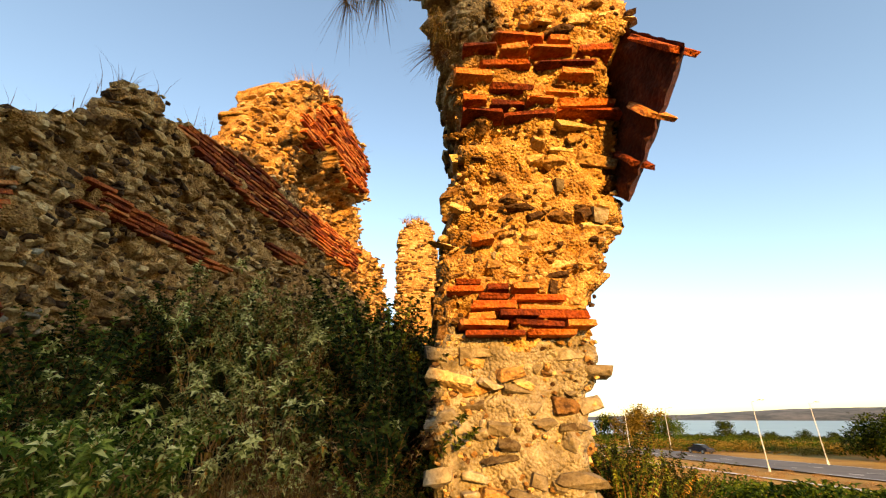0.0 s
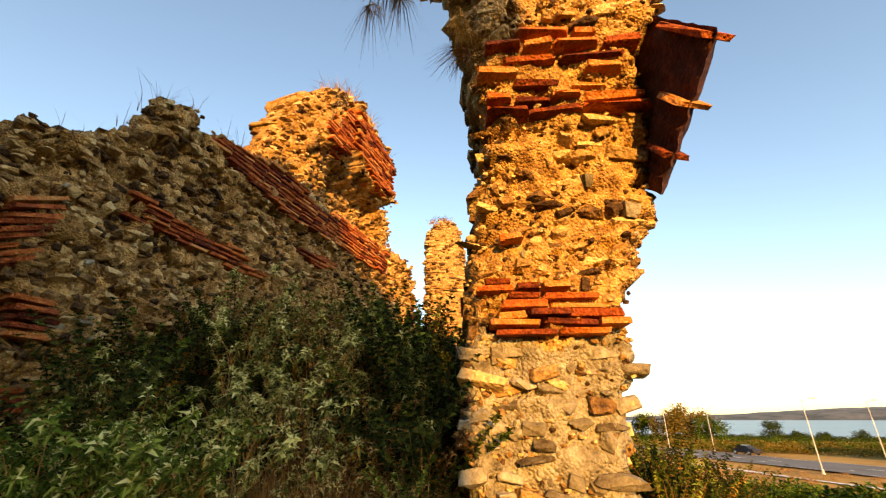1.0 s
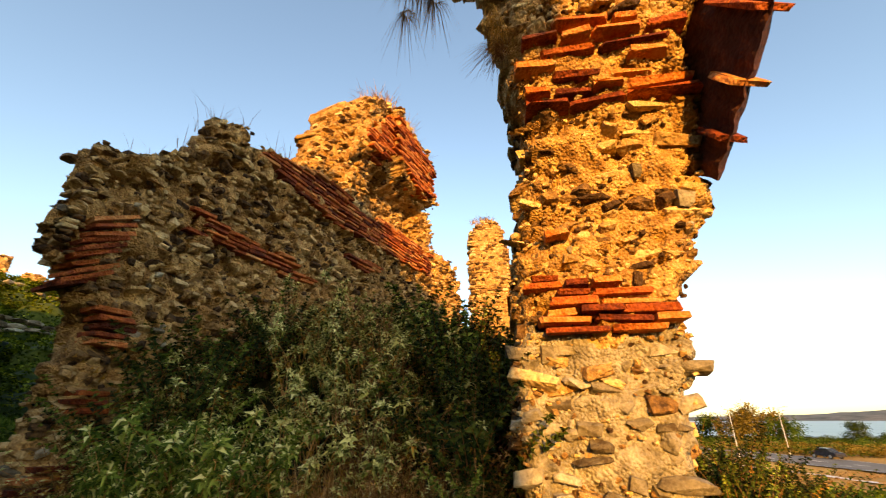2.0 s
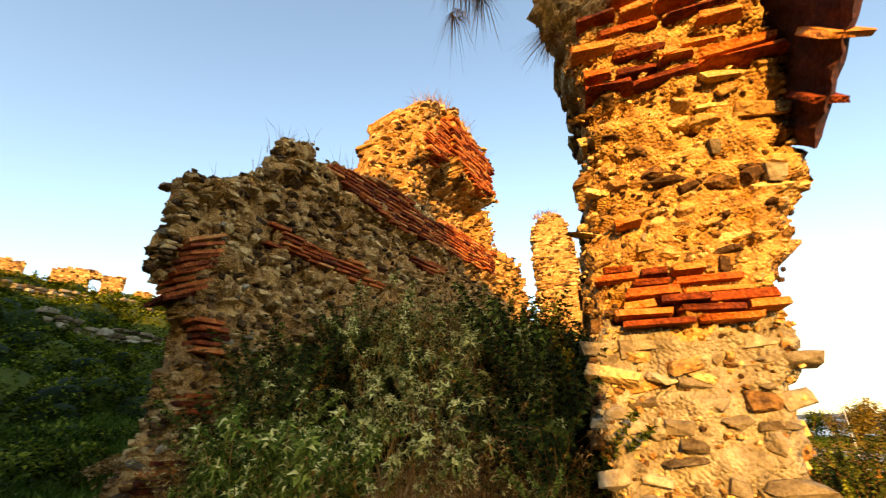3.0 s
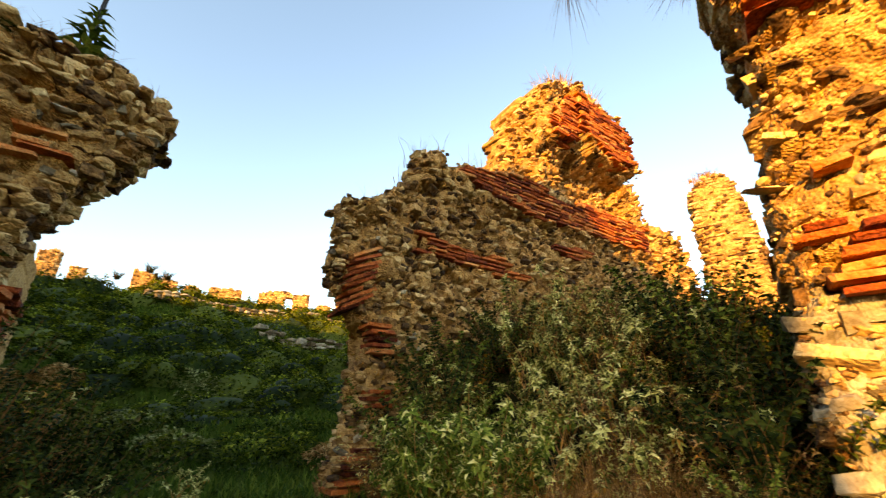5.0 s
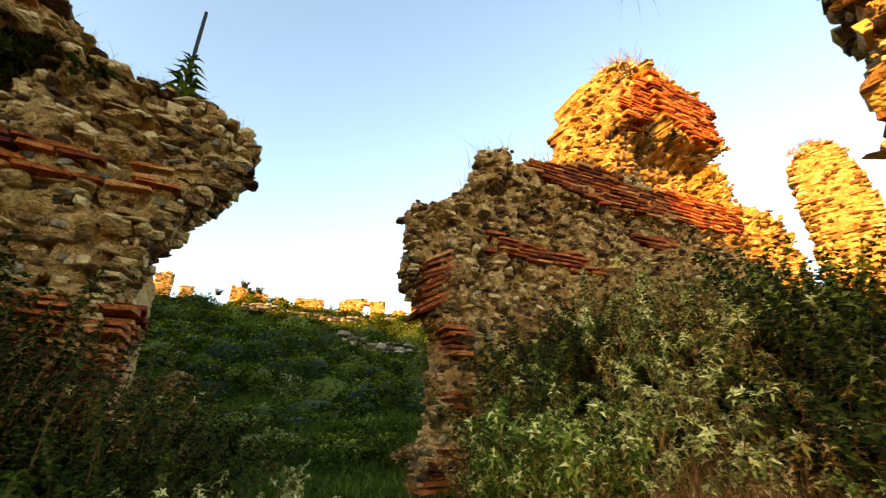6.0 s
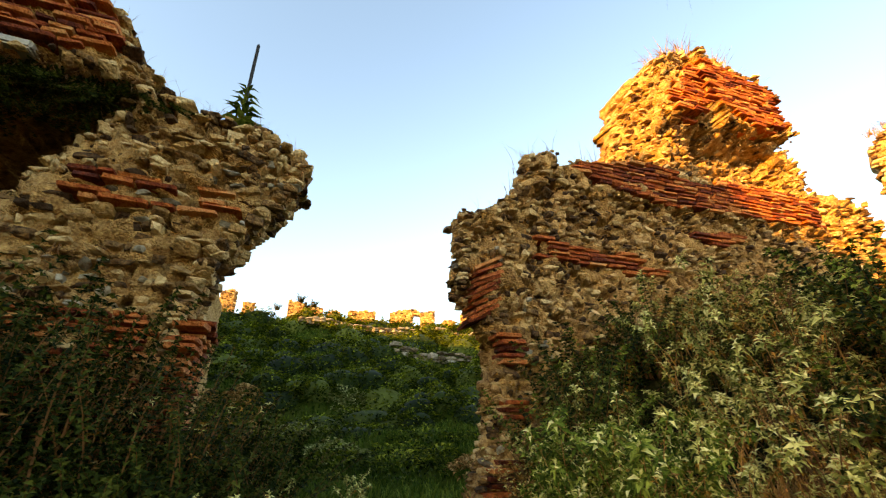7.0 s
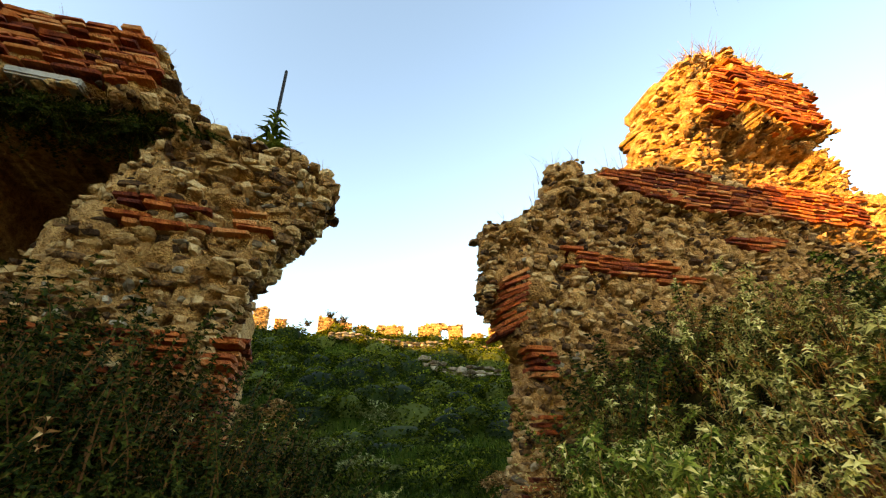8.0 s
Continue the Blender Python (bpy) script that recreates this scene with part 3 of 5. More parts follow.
# ---- the wall on the other side of the fallen arch ----
def stub_top(s):
    return ramp_of(s, [(-9, 5.9), (-6.1, 5.78), (-4.75, 5.80), (-4.5, 5.6), (-4.32, 5.2), (-4.15, 4.95), (-3.8, 4.75), (-3.45, 4.66), (-2.83, 4.6), (-2.55, 4.4), (-2.4, 4.1)])


def stub_inside(s, z):
    right = ramp_of(z, [(0, -3.3), (1.9, -3.4), (2.27, -3.36), (2.65, -3.27), (2.94, -3.2), (3.31, -3.0), (3.68, -2.75), (4.0, -2.5), (4.2, -2.46), (4.4, -2.55)])
    return -9 < s < right and z < stub_top(s)


def stub_front(s, z):
    y = 0.06 * noise.noise(Vector((s * 1.7, z * 1.7, 12))) + 0.03 * noise.noise(Vector((s * 5, z * 5, 18)))
    # dark vaulted recess under the brick facing
    edge = ramp_of(z, [(1.5, -5.3), (2.6, -5.2), (3.04, -5.07), (3.35, -4.93), (3.67, -4.81), (3.97, -4.63), (4.3, -4.42), (4.9, -4.2)])
    if z < 4.86:
        y += 0.45 * smooth_step(edge + 0.15, edge - 0.3, s)
        y += 12.0 * smooth_step(edge - 0.25, edge - 0.6, s) * smooth_step(-6.7, -6.55, s)
    else:
        y -= 0.1
    return y


def stub_band(s, z):
    if z > 4.98 and s < stub_top(s) and s < -4.35 - 0.2 * (z - 5):
        return z < stub_top(s) - 0.05
    if 3.40 < z < 3.72 and -4.5 < s < -3.0:
        return noise.noise(Vector((s * 2.5, z * 6, 4))) > -0.25
    return z < 2.42 and noise.noise(Vector((s * 1.8, z * 5, 7))) > -0.3


def build_stub():
    stub = thing("ruined_wall", "ruined brick and rubble wall with a dark recess under pale lintel", "ruin", wall_pose(11))
    v, f = ruin_core(stub_inside, lambda s, z: stub_front(s, z) + 0.06 + hollow(s, z, 12.7), lambda s, z: ramp_of(s, [(-4.7, 13.5), (-4.2, 1.2), (-3.6, 0.65), (-2.4, 0.5)]), -9.2, -2.2, 0.2, 6.0, 0.055, 0.085, 0.18, 0.05)
    link_mesh("mortar_core", v, f, M_MORTAR, stub, "weathered tan lime mortar", True)
    stones = rubble(lambda s, z: stub_inside(s, z) and not stub_band(s, z) and hollow(s, z, 12.7) < 0.08, stub_front, -6.5, -2.3, 1.2, 5.9, (0.045, 0.095), (0.07, 0.22), (-0.04, 0.07), 0.2, 51, 0.3, 0.18)
    r = random.Random(52)
    flank = []
    for z in np.arange(0.5, 2.45, 0.066):
        for y in np.arange(0.02, 1.0, 0.25):
            s = -3.25 + ramp_of(z, [(1.9, -0.06), (2.3, 0.02), (2.45, 0.06)])
            if r.random() < 0.85:
                flank.append((r.choice(BRICKS), piece_matrix(s - r.uniform(0.0, 0.05), y + 0.1, z, 0.26, 0.27, 0.045, r.uniform(-0.12, 0.12), 0, r.uniform(-0.05, 0.05))))
    for y in np.arange(0.1, 0.8, 0.17):
        z = 0.5
        while z < 4.5:
            h = r.uniform(0.06, 0.12)
            xs = [s for s in np.arange(-4.0, -2.2, 0.02) if stub_inside(s, z)]
            if xs:
                stones.append((r.choice(STONES), piece_matrix(xs[-1] - r.uniform(0.0, 0.08), y, z, 0.2, 0.22, h, r.uniform(-0.4, 0.4), r.uniform(-0.2, 0.2), r.uniform(-0.2, 0.2))))
            z += h
        s = -6.5
        while s < -2.4:
            l = r.uniform(0.1, 0.26)
            stones.append((r.choice(STONES), piece_matrix(s, y, stub_top(s) - r.uniform(0.02, 0.08), l * 1.2, 0.22, r.uniform(0.06, 0.12), r.uniform(-0.4, 0.4), r.uniform(-0.2, 0.2), r.uniform(-0.3, 0.3))))
            s += l
    lay_pieces("stone", stones, stub, HERE, M_STONE_ISLAND, "small rubble stones set in mortar")
    face = lambda s, z: stub_front(s, z) - 0.02
    bricks = courses(lambda s, z: stub_inside(s, z) and stub_band(s, z), face, -7.5, -2.5, 0.6, 5.9, 0.066, 0.042, (0.2, 0.42), (0.005, 0.065), 0.06, 53, 0.3, 0.0, 0.5)
    bricks += flank
    lay_pieces("brick", bricks, stub, HERE, M_BRICK_ISLAND, "thin red bricks in level courses")
    bm = bmesh.new()
    bmesh.ops.create_cube(bm, size=1)
    bmesh.ops.scale(bm, vec=(0.66, 0.4, 0.10), verts=bm.verts)
    bmesh.ops.bevel(bm, geom=list(bm.edges), offset=0.02, segments=2, affect="EDGES")
    bmesh.ops.translate(bm, vec=(-5.42, 0.1, 4.91), verts=bm.verts)
    part("lintel", bm, M_LINTEL, stub, "pale grey stone lintel")
    return stub


stub = build_stub()


# ---- the ruin behind the camera, whose shadow lies on the bushes ----
def build_back_ruin():
    toward = Vector((SUN_WAY.x, SUN_WAY.y, 0)).normalized()
    across = Vector((-toward.y, toward.x, 0))
    origin = toward * 9
    top = lambda s: ramp_of(s, [(-0.8, 9.15), (-0.1, 9.25), (0.56, 9.42), (1.17, 9.75), (1.6, 10.1), (3, 10.4), (8, 11.8), (20, 15), (45, 17)])
    m = Matrix.Translation(origin) @ Matrix((( -across.x, toward.x, 0, 0), (-across.y, toward.y, 0, 0), (0, 0, 1, 0), (0, 0, 0, 1)))
    ob = thing("ruined_wall", "tall ruined rubble wall standing behind the path", "ruin", m)
    v, f = ruin_core(lambda s, z: -0.74 < s < 44 and z < top(s), lambda s, z: 0.0, lambda s, z: 1.5, -1, 44, -0.5, 17.2, 0.35, 0.1, 0.3, 0.12)
    link_mesh("mortar_core", v, f, M_MORTAR, ob)
    return ob


build_back_ruin()


# ---- plants ----
def leaf_faces(n0):
    return [[n0, n0 + 1, n0 + 2], [n0, n0 + 2, n0 + 3], [n0 + 1, n0 + 4, n0 + 2], [n0 + 2, n0 + 4, n0 + 3]]


def leaf_points(base, way, up, l, w, droop):
    side = way.cross(up)
    side = side.normalized() if side.length > 1e-4 else Vector((1, 0, 0))
    up = side.cross(way)
    mid = base + way * l * 0.5 + up * l * 0.08
    tip = base + way * l - up * l * droop
    return [base, mid + side * w + up * w * 0.5, mid, mid - side * w + up * w * 0.5, tip]


def tube(verts, faces, pts, r0, r1):
    n0 = len(verts)
    for i, p in enumerate(pts):
        r = r0 + (r1 - r0) * i / (len(pts) - 1)
        for k in range(3):
            a = 2.1 * k
            verts.append(p + Vector((math.cos(a) * r, math.sin(a) * r, 0)))
    for i in range(len(pts) - 1):
        for k in range(3):
            a, b = n0 + 3 * i + k, n0 + 3 * i + (k + 1) % 3
            faces.append([a, b, b + 3, a + 3])


def shrub(name, label, seed, height, stems, spread, leaf, node, mats, bare=0.25, whorl=2, thin=0.0, droop=0.25, wide=0.32, tips=None):
    """A shrub: bent stems with leaves in whorls."""
    r = random.Random(seed)
    sv, sf = [], []
    mats = mats + [(tips, 0)] if tips else mats
    lv, lf = [[] for _ in mats], [[] for _ in mats]
    for _ in range(stems):
        a, lean = r.uniform(0, 6.283), r.uniform(0.05, 1.0) ** 0.7 * spread
        h = height * r.uniform(0.55, 1.0) * (1 - 0.25 * lean)
        root = Vector((math.cos(a), math.sin(a), 0)) * r.uniform(0, 0.22) * height
        out = Vector((math.cos(a), math.sin(a), 0))
        bend = Vector((r.uniform(-1, 1), r.uniform(-1, 1), 0)) * 0.12
        pts = []
        for i in range(7):
            t = i / 6
            pts.append(root + out * lean * h * t * t * 0.9 + Vector((0, 0, h * (t - 0.12 * lean * t * t))) + bend * math.sin(t * 3.1) * h)
        tube(sv, sf, pts, 0.0055 * height + 0.002, 0.002)
        mat = r.choices(range(len(mats)), weights=[m[1] for m in mats])[0]
        d = h * bare
        k = 0
        while d < h:
            t = d / h
            i = min(5, int(t * 6))
            p = pts[i].lerp(pts[i + 1], t * 6 - i)
            axis = (pts[i + 1] - pts[i]).normalized()
            size = leaf * (1.0 - 0.45 * t) * r.uniform(0.7, 1.2)
            if r.random() > thin:
                a0 = k * 1.57 + r.uniform(-0.4, 0.4)
                for j in range(whorl):
                    b = a0 + j * 6.283 / whorl
                    flat = Vector((math.cos(b), math.sin(b), 0))
                    way = (flat - axis * flat.dot(axis) + axis * r.uniform(0.35, 1.0) * (0.6 + 0.6 * t)).normalized()
                    pick = len(mats) - 1 if tips and mat == 0 and r.random() < 1.4 * t - 0.5 else mat
                    n0 = len(lv[pick])
                    lv[pick] += leaf_points(p, way, axis, size, size * wide * 0.5, droop * r.uniform(0.3, 1.4))
                    lf[pick] += leaf_faces(n0)
            d += node * r.uniform(0.7, 1.3) * (1.1 - 0.5 * t)
            k += 1
        if tips and mat == 0 and r.random() < 0.75:
            mat = len(mats) - 1
        for j in range(9 if tips else 5):
            b = j * 1.256 + r.uniform(-0.3, 0.3)
            way = Vector((math.cos(b), math.sin(b), r.uniform(0.15, 0.7))).normalized()
            n0 = len(lv[mat])
            lv[mat] += leaf_points(pts[-1] - Vector((0, 0, 0.03 * (j // 5))), way, Vector((0, 0, 1)), leaf * (0.6 + 0.15 * (j // 5)), leaf * wide * 0.26, 0.15)
            lf[mat] += leaf_faces(n0)
    ob = thing(name, label, "shrub")
    link_mesh("stem_tangle", [tuple(v) for v in sv], sf, M_STALK if tips or bare > 0.35 else M_STEM, ob)["kind"] = "stuff"
    for (mat, _), v, f in zip(mats, lv, lf):
        if f:
            link_mesh("foliage", [tuple(p) for p in v], f, mat, ob)["kind"] = "stuff"
    return ob


def rosette(r, verts, faces, tip_v, tip_f, c, axis, size, pale):
    """Whorls of leaves at the end of a twig, the young ones on top."""
    for w, (l, rise, n) in enumerate(((0.5, 1.1, 4), (0.8, 0.55, 4), (1.0, 0.2, 5), (1.0, -0.1, 4))):
        a0 = r.uniform(0, 6.283)
        p = c - axis * size * 0.32 * w
        for j in range(n):
            b = a0 + j * 6.283 / n + r.uniform(-0.25, 0.25)
            flat = Vector((math.cos(b), math.sin(b), 0))
            way = (flat - axis * flat.dot(axis) + axis * (rise + r.uniform(-0.15, 0.2))).normalized()
            ll = size * l * r.uniform(0.75, 1.15)
            vv, fx = (tip_v, tip_f) if r.random() < pale * (1.0 - 0.3 * w) else (verts, faces)
            n0 = len(vv)
            vv += leaf_points(p, way, axis, ll, ll * 0.19, r.uniform(0.1, 0.45))
            fx += leaf_faces(n0)


def sage_bush(name, label, seed, height, stems, spread, leaf, mat, tip, dying, pale=0.7, bare=0.35, twigs=0.12):
    """A woody sage: bent stems with side twigs, each ending in a star of leaves."""
    r = random.Random(seed)
    sv, sf = [], []
    leaves = {"leaf": ([], []), "tip": ([], []), "dry": ([], [])}
    for _ in range(stems):
        a, lean = r.uniform(0, 6.283), r.uniform(0.05, 1.0) ** 0.7 * spread
        h = height * r.uniform(0.5, 1.0) * (1 - 0.25 * lean)
        out = Vector((math.cos(a), math.sin(a), 0))
        root = out * r.uniform(0, 0.2) * height
        bend = Vector((r.uniform(-1, 1), r.uniform(-1, 1), 0)) * 0.16
        pts = [root + out * lean * h * t * t * 0.9 + Vector((0, 0, h * (t - 0.12 * lean * t * t))) + bend * math.sin(t * 3.1) * h for t in [i / 6 for i in range(7)]]
        tube(sv, sf, pts, 0.005 * height + 0.002, 0.002)
        t = bare
        while t < 1.0:
            i = min(5, int(t * 6))
            p = pts[i].lerp(pts[i + 1], t * 6 - i)
            b = r.uniform(0, 6.283)
            way = Vector((math.cos(b), math.sin(b), r.uniform(0.3, 1.2))).normalized()
            end = p + way * height * r.uniform(0.05, 0.17) * (1.15 - 0.5 * t)
            tube(sv, sf, [p, end], 0.003, 0.0018)
            if r.random() < 0.86:
                rosette(r, *leaves["leaf"], *leaves["tip"], end, (way + Vector((0, 0, 0.8))).normalized(), leaf * r.uniform(0.65, 1.1), pale)
            if r.random() < 0.4:
                for _ in range(4):
                    c = r.uniform(0, 6.283)
                    dv, df = leaves["dry"]
                    n0 = len(dv)
                    dv += leaf_points(p, Vector((math.cos(c), math.sin(c), -0.7)).normalized(), Vector((0, 0, 1)), leaf * 0.8, leaf * 0.13, 0.3)
                    df += leaf_faces(n0)
            t += twigs * r.uniform(0.6, 1.4)
        rosette(r, *leaves["leaf"], *leaves["tip"], pts[-1], (pts[-1] - pts[-2]).normalized(), leaf, pale)
    ob = thing(name, label, "shrub")
    link_mesh("stem_tangle", [tuple(v) for v in sv], sf, M_STALK, ob)["kind"] = "stuff"
    for key, m in (("leaf", mat), ("tip", tip), ("dry", dying)):
        v, f = leaves[key]
        link_mesh("foliage", [tuple(q) for q in v], f, m, ob)["kind"] = "stuff"
    return ob


def blades(r, verts, faces, base, n, length, width, lean, fall=0.0, up=1.0, way0=None):
    for _ in range(n):
        a = r.uniform(0, 6.283)
        out = Vector((math.cos(a), math.sin(a), 0)) * lean * r.uniform(0.3, 1)
        if way0:
            out += way0
        l = length * r.uniform(0.5, 1)
        p0 = base + Vector((math.cos(a + 1) * 0.03, math.sin(a + 1) * 0.03, 0))
        p1 = p0 + (out * 0.4 + Vector((0, 0, 0.55 * up))) * l
        p2 = p1 + (out * 0.8 + Vector((0, 0, 0.45 * up - fall))) * l
        side = Vector((-math.sin(a), math.cos(a), 0)) * width
        n0 = len(verts)
        verts += [p0 - side, p0 + side, p1 + side * 0.7, p1 - side * 0.7, p2]
        faces += [[n0, n0 + 1, n0 + 2, n0 + 3], [n0 + 3, n0 + 2, n0 + 4]]


def tuft(name, label, spots, n, length, width, lean, mat, seed, fall=0.0, up=1.0, way0=None, parent=None, category="grass"):
    r = random.Random(seed)
    v, f = [], []
    for p in spots:
        blades(r, v, f, Vector(p), n, length * r.uniform(0.7, 1.2), width, lean, fall, up, way0)
    ob = link_mesh(name, [tuple(p) for p in v], f, mat)
    return tagged(ob, label, category, kind="stuff")


def on_ground(x, y, turn=0.0, scale=1.0, sink=0.03):
    return Matrix.Translation((x, y, land(x, y) - sink)) @ pose(0, 0, 0, 0, 0, turn) @ Matrix.Scale(scale, 4)


def plant(models, spots, group):
    """Sets copies of the model shrubs on the spots; the models themselves take the first spots."""
    r = random.Random(77)
    for i, (x, y, sc) in enumerate(spots):
        m = on_ground(x, y, r.uniform(0, 360), 1.0)
        if i < len(models):
            ob = models[i]
            ob.matrix_basis = m
        else:
            ob = copy_thing(r.choice(models), m)
        ob.scale = (sc, sc, sc * r.uniform(0.9, 1.1))
        ob["group"] = group


def wall_spot(s, q):
    """A place q metres before the face of the long wall."""
    return -3.8 + 0.242 * s + 0.97 * q, 3.2 + 0.97 * s - 0.242 * q


sage = [sage_bush("sage_shrub", "grey-green woolly-leaved sage shrub in the shade", 100 + i, 1.15, 7, 0.8, 0.082, M_SAGE, M_TIP, M_YELLOW, 0.9, 0.35, 0.15) for i in range(5)]
fresh = [sage_bush("sage_shrub", "fresh green leafy sage bush before the wall", 160 + i, 1.2, 22, 0.8, 0.085, M_FRESH, M_TIP, M_FRESH, 0.3, 0.2, 0.09) for i in range(2)]
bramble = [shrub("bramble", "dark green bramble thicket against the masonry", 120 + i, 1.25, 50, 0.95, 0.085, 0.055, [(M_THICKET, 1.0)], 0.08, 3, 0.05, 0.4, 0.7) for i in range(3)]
tall = [shrub("bramble", "tall dark bramble added to darken the foot of the brick wall", 150 + i, 1.95, 60, 0.6, 0.075, 0.06, [(M_THICKET, 1.0)], 0.05, 3, 0.05, 0.4, 0.6) for i in range(2)]
mixed = [shrub("bramble", "green bramble thicket with a few yellowing leaves", 130 + i, 1.25, 44, 0.95, 0.075, 0.06, [(M_THICKET, 0.74), (M_FRESH, 0.24), (M_YELLOW, 0.02)], 0.08, 3, 0.05, 0.4, 0.7) for i in range(3)]
withered = [shrub("withered_shrub", "withered brown shrub with bare stems", 140 + i, 1.05, 40, 0.85, 0.065, 0.1, [(M_STRAW, 0.4), (M_YELLOW, 0.45), (M_TIP, 0.15)], 0.3, 3, 0.4, 0.5, 0.35) for i in range(3)]

r_spot = random.Random(5)
sage_spots, bramble_spots, dry_spots = [], [], []
for s in np.arange(-0.1, 5.4, 0.45):
    for q in np.arange(0.35, 3.7, 0.45):
        x, y = wall_spot(s + r_spot.uniform(-0.2, 0.2), q + r_spot.uniform(-0.2, 0.2))
        if x > -0.35 and y > 2.4 and y < 4.3 or math.hypot(x, y) < 2.75 or x > 0.6:
            continue
        a = math.degrees(math.atan2(x, y))
        if a > -13 and y > 3.3 or s > 4.2:
            bramble_spots.append((x, y, r_spot.uniform(0.8, 1.15) * (0.8 + 0.06 * min(y, 6))))
        elif q < 0.9:
            (bramble_spots if r_spot.random() < 0.2 else sage_spots if r_spot.random() < 0.6 else dry_spots).append((x, y, r_spot.uniform(0.7, 0.95)))
        else:
            (dry_spots if a > -13 or r_spot.random() > 0.55 else sage_spots).append((x, y, r_spot.uniform(0.7, 1.0)))
for x, y in ((-1.0, 2.72), (-1.45, 2.62), (-1.9, 2.5), (-0.55, 2.95), (-2.2, 2.75)):
    dry_spots.append((x, y, r_spot.uniform(0.4, 0.6)))
for s, q, sc in ((0.2, 0.45, 1.15), (0.45, 0.7, 1.2), (0.7, 0.4, 1.25), (0.1, 0.85, 0.95)):
    x, y = wall_spot(s, q)
    sage_spots.append((x, y, sc * 0.8))
    bramble_spots.append((x - 0.05, y + 0.12, sc))
# at the foot of the wall beyond the gap
for x, y, sc in ((-3.0, 0.5, 0.55), (-3.55, 0.55, 0.55), (-3.95, 1.4, 0.6), (-3.1, 0.95, 0.45), (-3.35, 1.35, 0.45), (-2.7, 0.3, 0.45)):
    sage_spots.append((x, y, sc))
for x, y, sc in ((-3.75, 0.45, 0.7), (-3.9, -0.9, 1.5), (-3.9, 0.05, 1.15), (-0.7, 2.75, 0.45), (-0.45, 3.1, 0.5), (-0.95, 3.0, 0.55)):
    dry_spots.append((x, y, sc))
for _ in range(34):
    x, y = r_spot.uniform(-4.0, -2.8), r_spot.uniform(-1.7, 0.7)
    bramble_spots.append((x, y, r_spot.uniform(0.65, 0.95) * (1.0 if x < -3.3 else 0.75)))
# below the pier on the lake side
for a, d in ((19, 6.0), (22, 7.0), (25, 7.5), (27, 8.0), (23, 9.0), (20, 8.2), (17.5, 7.2), (21, 5.6)):
    x, y = d * math.sin(radians(a)), d * math.cos(radians(a))
    bramble_spots.append((x, y, r_spot.uniform(0.8, 1.0)))
# low brambles added behind the shrubs to darken the gaps between them
for x, y, sc in list(sage_spots) + list(dry_spots):
    if y > 2.2 and r_spot.random() < 0.6:
        bramble_spots.append((x + r_spot.uniform(-0.25, 0.25), y + r_spot.uniform(0.05, 0.35), (0.4 if y < 2.9 else 0.5) * sc))
for az, d, sc in ((-18, 3.3, 0.9), (-15, 3.5, 0.95), (-24, 3.5, 0.95), (-11, 3.4, 0.7), (-28, 3.3, 0.85), (-21, 4.0, 1.0), (-14, 4.2, 0.95)):
    sage_spots.append((d * math.sin(radians(az)), d * math.cos(radians(az)), sc))
fresh_spots = [(-2.12, 2.55, 1.0), (-1.85, 2.65, 0.85), (-2.35, 2.5, 0.8), (-2.6, 2.7, 0.5)]
sage_spots = [p for p in sage_spots if all(math.hypot(p[0] - q[0], p[1] - q[1]) > 0.35 for q in fresh_spots)]
plant(fresh, fresh_spots, "sage shrubs before the ruined wall")
plant(sage, sage_spots, "sage shrubs before the ruined wall")
# more brambles added to fill the dark gap beside the pier
bramble_spots += [(-0.38, 3.3, 0.95), (-0.55, 3.6, 1.05), (-0.3, 3.75, 1.1), (-0.75, 3.35, 0.8), (-0.42, 2.95, 0.55)]
# spots that should look shaded take only the darkest leaf colour
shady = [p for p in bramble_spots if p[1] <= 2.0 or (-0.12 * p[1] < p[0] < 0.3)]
plant(mixed, [p for p in bramble_spots if p not in shady], "bramble thickets")
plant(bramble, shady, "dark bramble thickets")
# tall dark plants added so that the brick wall's foot reads as shaded
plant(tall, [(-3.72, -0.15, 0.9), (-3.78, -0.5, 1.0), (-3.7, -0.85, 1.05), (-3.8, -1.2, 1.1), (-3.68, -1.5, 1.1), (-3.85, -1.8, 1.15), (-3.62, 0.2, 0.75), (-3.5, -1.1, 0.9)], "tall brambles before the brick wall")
plant(withered, dry_spots, "withered shrubs before the ruined wall")

# dry grass at the foot of the bushes
spots = []
for _ in range(260):
    a, d = r_spot.uniform(-58, 4), r_spot.uniform(2.2, 3.6)
    x, y = d * math.sin(radians(a)), d * math.cos(radians(a))
    spots.append((x, y, land(x, y) - 0.02))
for _ in range(260):
    a, d = r_spot.uniform(-36, -6), r_spot.uniform(2.3, 3.1)
    x, y = d * math.sin(radians(a)), d * math.cos(radians(a))
    spots.append((x, y, land(x, y) - 0.02))
tuft("dry_grass", "dry straw-coloured grass under the bushes", spots, 10, 0.4, 0.0032, 0.6, M_STALK, 61, 0.15)
spots = []
for _ in range(1100):
    a, d = r_spot.uniform(-112, -48), r_spot.uniform(2.4, 14)
    x, y = d * math.sin(radians(a)), d * math.cos(radians(a))
    spots.append((x, y, land(x, y) - 0.02))
tuft("grass", "green and yellow grass on the slope", spots, 12, 0.3, 0.005, 0.7, M_GRASS, 62, 0.2)

spots = []
for _ in range(260):
    a, d = r_spot.uniform(-30, -4), r_spot.uniform(2.45, 3.5)
    x, y = d * math.sin(radians(a)), d * math.cos(radians(a))
    spots.append((x, y, land(x, y) - 0.02))
